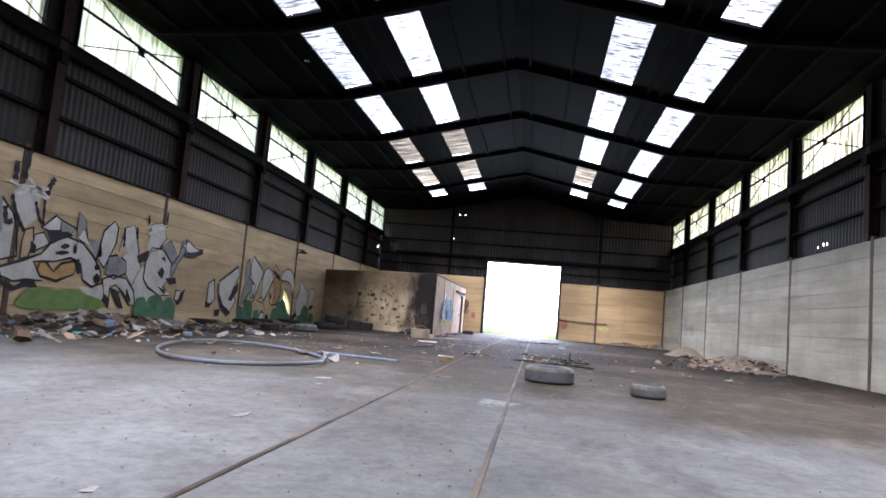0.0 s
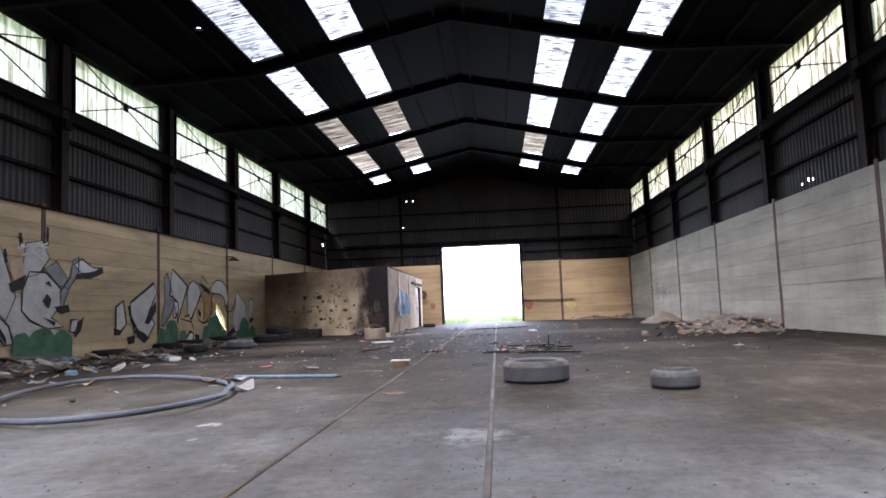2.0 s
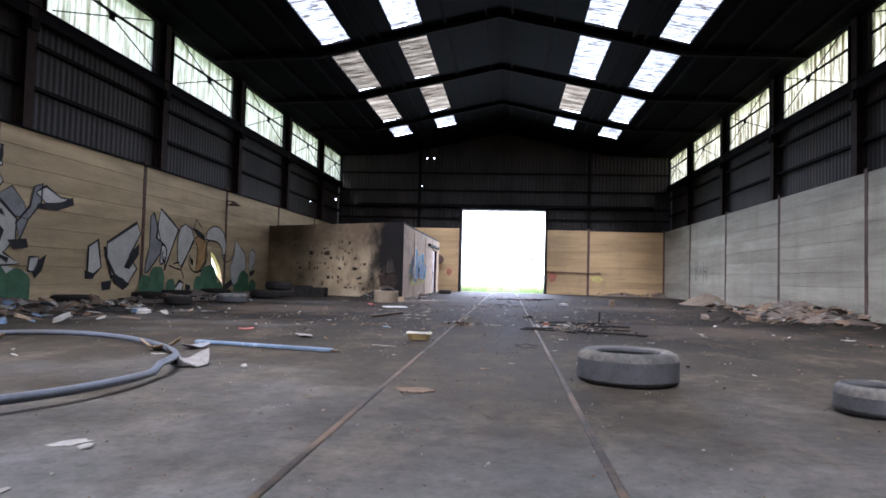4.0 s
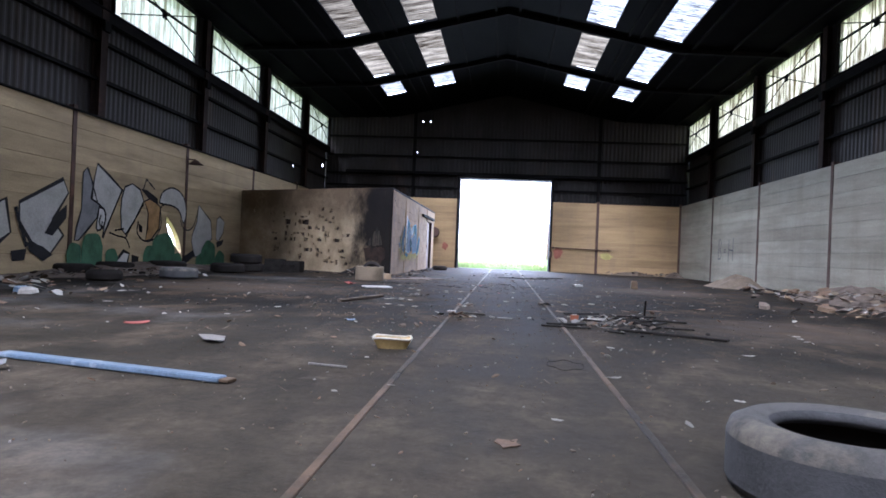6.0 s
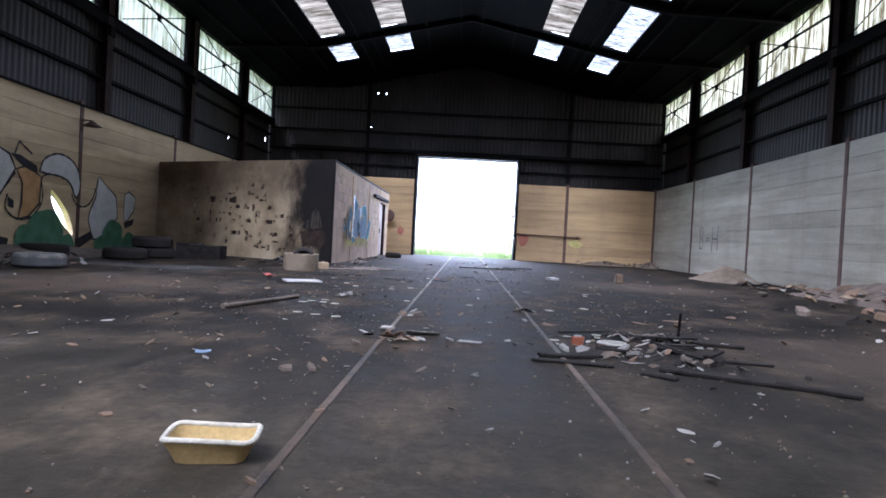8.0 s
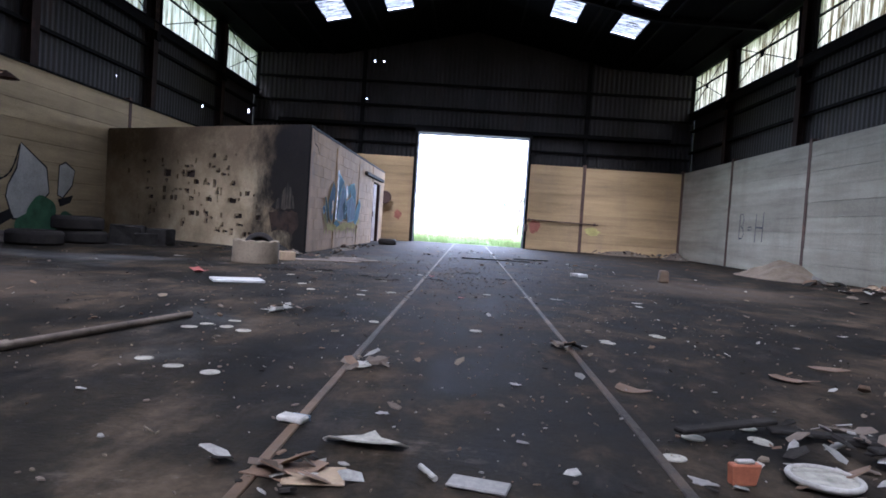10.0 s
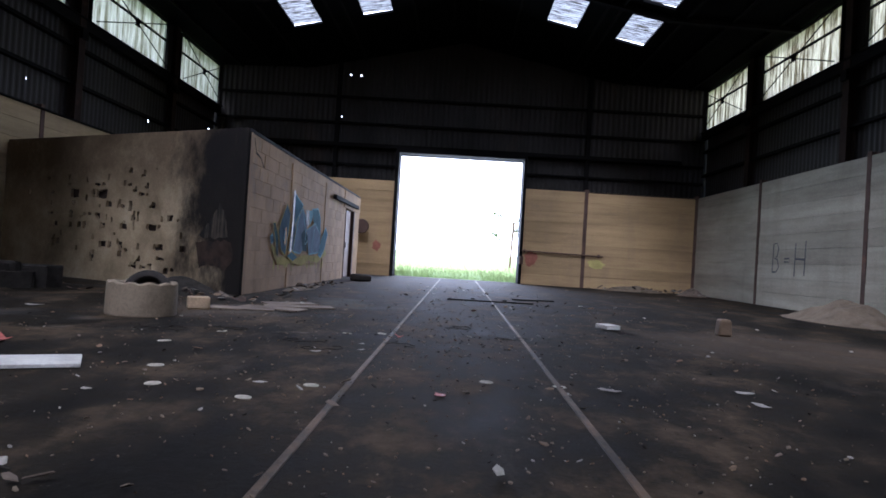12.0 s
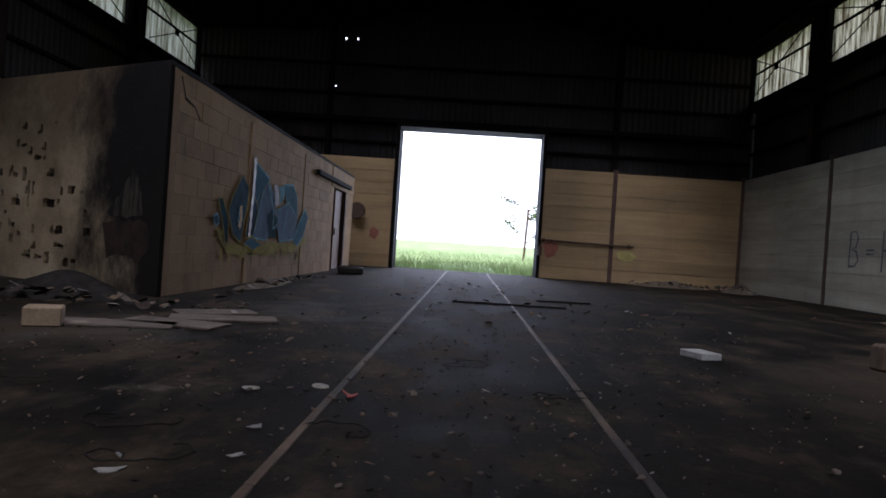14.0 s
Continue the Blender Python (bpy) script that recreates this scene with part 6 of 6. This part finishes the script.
# ---- heaps along the walls
def mound(name, at, rx, ry, h, material, label, category, seed, kind=""):
    t = thing(name, (at[0], at[1], 0), label, category, kind=kind)
    bm = bmesh.new()
    n, m = 40, 12
    top = bm.verts.new((0, 0, h))
    prev = None
    for j in range(1, m + 1):
        ringv = []
        for i in range(n):
            a = 2 * math.pi * i / n
            k = j / m
            rr = k * (1 + 0.18 * noise.noise((math.cos(a) * 1.5 + seed, math.sin(a) * 1.5, 0)))
            x, y = rx * rr * math.cos(a), ry * rr * math.sin(a)
            z = h * (0.5 + 0.5 * math.cos(math.pi * min(1, k))) ** 0.9 + (0.22 * h + 0.02) * noise.noise((x * 2.3, y * 2.3, seed)) * (1 - k ** 3) + 0.05 * h * noise.noise((x * 9, y * 9, seed))
            ringv.append(bm.verts.new((x, y, max(-0.01, z) if j < m else -0.02)))
        for i in range(n):
            q = (i + 1) % n
            if prev is None:
                bm.faces.new((top, ringv[i], ringv[q]))
            else:
                bm.faces.new((prev[i], ringv[i], ringv[q], prev[q]))
        prev = ringv
    part("heap_surface", bm, material, t)
    return t


mound("sand_heap", (9.05, 33.9), 1.15, 1.9, 0.45, M_SOIL, "heap of sandy spoil against the pale wall", "heap", 3)
mound("soil_bank", (-9.0, 15.5), 1.3, 6.5, 0.3, M_DIRT, "long bank of dirt along the graffiti wall", "heap", 6)
mound("soil_bank", (-8.9, 26.0), 1.1, 6.0, 0.24, M_DIRT, "long bank of dark dirt along the graffiti wall", "heap", 9)
mound("soil_bank", (9.3, 26.0), 1.15, 4.0, 0.42, M_DIRT, "bank of dirt and rubbish along the pale wall", "heap", 12)
mound("ash_heap", (-3.9, 30.3), 0.9, 0.6, 0.3, M_CHAR, "heap of ash and charred scraps at the hut", "heap", 14)
mound("rubble_heap", (7.6, 45.7), 1.6, 0.5, 0.22, M_SOIL, "low heap of rubble at the end wall", "heap", 17)
mound("rubble_heap", (9.5, 44.6), 0.6, 0.8, 0.3, M_DIRT, "dark heap of rubbish in the corner", "heap", 19)
mound("rubble_heap", (-2.75, 34.0), 0.25, 1.5, 0.07, M_SOIL, "low line of rubble along the hut", "heap", 23)


def rubbish(name, label, spots, mats, seed, lo, hi):
    """Many torn scraps and lumps in one mesh."""
    r = random.Random(seed)
    me = bpy.data.meshes.new(name)
    vs, fs, mi = [], [], []
    for cx, cy, rx, ry, n, zf in spots:
        for _ in range(n):
            u, w = r.gauss(0, 0.5), r.gauss(0, 0.5)
            x, y = cx + rx * u, cy + ry * w
            if not (XCL + 0.1 < x < XCR - 0.1 and y < Y1 - 0.1):
                continue
            z = zf * max(0, 1 - u * u - w * w) + 0.004
            s = r.uniform(lo, hi) * r.choice((0.5, 0.8, 1.0))
            k = len(vs)
            flat = r.random() < 0.82
            a0 = r.uniform(0, 6.28)
            c5 = [(s * r.uniform(0.6, 1.2) * math.cos(a0 + i * 1.2566), s * r.uniform(0.4, 0.9) * math.sin(a0 + i * 1.2566)) for i in range(5)]
            tl, tm = r.uniform(-0.5, 0.5), r.uniform(-0.5, 0.5)
            th = 0.005 if flat else s * 0.4
            zz = [tl * p + tm * q for p, q in c5]
            base = min(zz)
            vs += [(x + p, y + q, z + h - base) for (p, q), h in zip(c5, zz)]
            vs += [(x + p * 0.9, y + q * 0.9, z + h - base + th) for (p, q), h in zip(c5, zz)]
            m = r.randrange(len(mats))
            for f5 in [(4, 3, 2, 1, 0), (5, 6, 7, 8, 9)] + [(i, (i + 1) % 5, (i + 1) % 5 + 5, i + 5) for i in range(5)]:
                fs.append(tuple(k + i for i in f5))
                mi.append(m)
    me.from_pydata(vs, [], fs)
    for m in mats:
        me.materials.append(m)
    me.polygons.foreach_set("material_index", mi)
    me.update()
    return tagged(new(name, me), label, "rubbish", kind="stuff")


rubbish("household_rubbish", "mixed coloured household rubbish dumped along the graffiti wall", [(-8.2, 13.4, 1.5, 4.0, 620, 0.26), (-7.0, 10.6, 0.9, 1.4, 80, 0.05), (-7.6, 18.0, 1.6, 2.4, 170, 0.1)], [M_PALE_RAG, M_CARD, M_PAPER_B, M_WOOD, M_TAN_CARD, M_SOIL, M_DIRT, M_SOIL, M_PALE_RAG, M_PAPER_B, M_PAPER, M_TAN_CARD, M_BLUE], 41, 0.04, 0.2)
for x, y, sz, mt, lb in ((-7.55, 12.0, 0.3, M_TURQ, "crumpled turquoise plastic bag on the rubbish"), (-6.9, 12.9, 0.24, M_PALE_RAG, "crumpled white plastic bag beside the rubbish"), (-5.3, 12.75, 0.26, M_PALE_RAG, "crumpled pale rag with yellowed folds on the floor"), (-4.9, 12.6, 0.16, M_TAN_CARD, "torn tan cardboard piece on the floor"), (-6.2, 13.3, 0.16, M_CARD, "crumpled grey plastic bag on the floor"), (-2.75, 12.3, 0.2, M_TAN_CARD, "pale tan board offcut beside the pipe loop"), (-1.9, 11.3, 0.22, M_CARD, "narrow grey strip of card inside the pipe loop")):
    scrap("litter_piece", (x, y), sz, mt, lb, "litter", seed, 0.6, 0.9, 0.012)
    seed += 1
rubbish("household_rubbish", "mixed rubbish and rags along the pale wall", [(9.0, 24.5, 1.3, 3.5, 240, 0.25), (7.6, 21.6, 1.2, 1.4, 80, 0.04), (9.0, 30.0, 0.9, 2.2, 60, 0.06)], [M_PAPER, M_CARD, M_PAPER_B, M_WOOD, M_TAN_CARD, M_DIRT, M_CHAR, M_DIRT, M_SOIL, M_DIRT, M_WOOD, M_CHAR, M_PAPER_B], 42, 0.04, 0.2)
rubbish("loose_rubble", "broken bricks, soot and scraps round the hut and tyres", [(-8.2, 23.5, 1.1, 4.5, 220, 0.1), (-7.0, 30.3, 1.5, 0.9, 70, 0.04), (-3.9, 29.9, 1.0, 0.5, 70, 0.08), (-2.4, 29.8, 0.8, 0.8, 22, 0.0), (7.6, 45.4, 2.0, 0.5, 90, 0.1), (-2.6, 35.0, 0.3, 3.0, 60, 0.03), (9.3, 44.5, 0.7, 1.0, 50, 0.2)], [M_DIRT, M_BRICK, M_CHAR, M_DIRT, M_WOOD, M_CHAR, M_CARD], 43, 0.03, 0.12)
rubbish("burnt_litter", "burnt and trodden litter on the floor by the track", [(2.1, 17.6, 0.9, 0.9, 80, 0.0), (2.4, 18.4, 0.5, 0.4, 60, 0.03), (0.12, 17.75, 0.3, 0.2, 22, 0.0), (1.45, 20.5, 0.14, 0.16, 18, 0.01), (0.12, 19.5, 0.2, 0.2, 12, 0.0), (-0.9, 21.5, 0.25, 0.2, 16, 0.01), (1.6, 33.0, 2.0, 2.5, 45, 0.0), (0.6, 37.5, 1.8, 3.0, 40, 0.0)], [M_CHAR, M_CHAR, M_CARD, M_PAPER_B, M_DIRT, M_PAPER], 44, 0.02, 0.075)
rubbish("scattered_litter", "small scraps of paper and plastic strewn over the floor", [(1.0, 18.0, 9.0, 10.0, 200, 0.0), (0.6, 25.0, 7.0, 14.0, 220, 0.0), (-3.0, 18.0, 6.0, 7.0, 130, 0.0)], [M_PAPER, M_CARD, M_SOIL, M_PAPER_B, M_WOOD, M_DIRT, M_DIRT], 45, 0.012, 0.05)
rubbish("floor_crumbs", "crumbs of concrete and glass strewn over the floor", [(0.8, 9.0, 5.0, 10.0, 900, 0.0), (0.7, 17.0, 4.0, 12.0, 2200, 0.0), (0.7, 27.0, 4.0, 12.0, 1500, 0.0)], [M_PAPER_B, M_SOIL, M_SOIL, M_DIRT, M_DIRT, M_CARD, M_SOIL, M_DIRT], 46, 0.003, 0.013)
rubbish("trodden_flakes", "burnt flakes and grit trodden into the oily floor", [(-1.5, 27.0, 3.5, 3.5, 300, 0.0), (0.6, 30.0, 4.0, 6.0, 320, 0.0), (0.7, 26.0, 1.0, 3.0, 260, 0.0), (-2.2, 20.5, 3.0, 4.0, 160, 0.0), (2.6, 21.0, 2.4, 4.0, 160, 0.0)], [M_CHAR, M_DIRT, M_CHAR, M_DIRT, M_WOOD, M_CHAR], 47, 0.005, 0.024)

# ---- outside: grass at the doorway and a small tree
def grass():
    r = random.Random(12)
    vs, fs = [], []
    for _ in range(9000):
        y = 48.0 + 16 * r.random() ** 1.7
        x = r.uniform(-6, 8)
        z = -0.03 + (0.0 if y < 49 else min(1.5, (y - 49) * 0.035) + 0.09 * noise.noise((x * 0.3, y * 0.3, 0)))
        h, a = r.uniform(0.12, 0.42), r.uniform(0, 6.28)
        if -0.4 < x < 1.8 and y < 50:
            h *= 0.4
        dx, dy, ln = 0.012 * math.cos(a), 0.012 * math.sin(a), r.uniform(-0.5, 0.5) * h
        k = len(vs)
        vs += [(x - dx, y - dy, z), (x + dx, y + dy, z), (x + ln * 0.4 - dx * 0.6, y + ln * 0.3, z + h * 0.6), (x + ln * 0.4 + dx * 0.6, y + ln * 0.3, z + h * 0.6), (x + ln, y + ln * 0.6, z + h)]
        fs += [(k, k + 1, k + 3, k + 2), (k + 2, k + 3, k + 4)]
    return vs, fs


M_BLADE = surface("fresh_grass_blade", (0.44, 0.54, 0.26), 0.35, 1.2, 12, 0.8, relief=0)
v, f = grass()
tagged(mesh_object("grass", v, f, M_BLADE), "long fresh green grass outside the doorway", "grass", kind="stuff")


M_LEAF = surface("tree_leaf", (0.1, 0.17, 0.04), 0.35, 3, 12, 0.7, relief=0)


def small_tree(at, seed):
    r = random.Random(seed)
    t = thing("tree", at, "thin young tree with sparse green leaves outside", "tree")
    bm = rod((0, 0, -0.1), (0.1, 0, 3.0), 0.07, 8)
    limbs = []
    for i in range(15):
        z0 = r.uniform(0.9, 3.0)
        a = r.uniform(0, 6.28)
        e = Vector((0.05 + r.uniform(0.8, 1.9) * math.cos(a), r.uniform(0.8, 1.6) * math.sin(a), z0 + r.uniform(0.1, 1.2)))
        bm = join(bm, rod((0.03 * z0, 0, z0), e, 0.018, 5))
        limbs.append((Vector((0.03 * z0, 0, z0)), e))
    part("trunk", bm, M_WOOD, t)
    vs, fs = [], []
    for a, b in limbs:
        for _ in range(60):
            c = a.lerp(b, r.uniform(0.35, 1.1)) + Vector((r.gauss(0, 0.14), r.gauss(0, 0.14), r.gauss(0, 0.1)))
            s = r.uniform(0.06, 0.13)
            u = Vector((r.uniform(-1, 1), r.uniform(-1, 1), r.uniform(-0.6, 0.6))).normalized()
            w = u.cross(Vector((r.uniform(-1, 1), r.uniform(-1, 1), 1))).normalized()
            k = len(vs)
            vs += [tuple(c - u * s), tuple(c + w * s * 0.45), tuple(c + u * s), tuple(c - w * s * 0.45)]
            fs.append((k, k + 1, k + 2, k + 3))
    mesh_object("crown", vs, fs, M_LEAF, t)
    return t


small_tree((3.9, 61.0, 0.35), 3)

# glowing sheet added far beyond the doorway to whiten the sky
M_GLOW_SHEET, N, L, b = nodes_of("glowing_sky_sheet")
N.remove(b)
em = N.new("ShaderNodeEmission")
em.inputs["Color"].default_value, em.inputs["Strength"].default_value = (1.0, 1.0, 0.98, 1), 2.2
L.new(em.outputs[0], N["Material Output"].inputs[0])
tagged(mesh_object("backdrop", [(-500, 450, -5), (500, 450, -5), (500, 450, 330), (-500, 450, 330)], [(0, 1, 2, 3)], M_GLOW_SHEET), "glowing sheet added for the white glare of a hazy sky far outside", "backdrop", kind="structure")
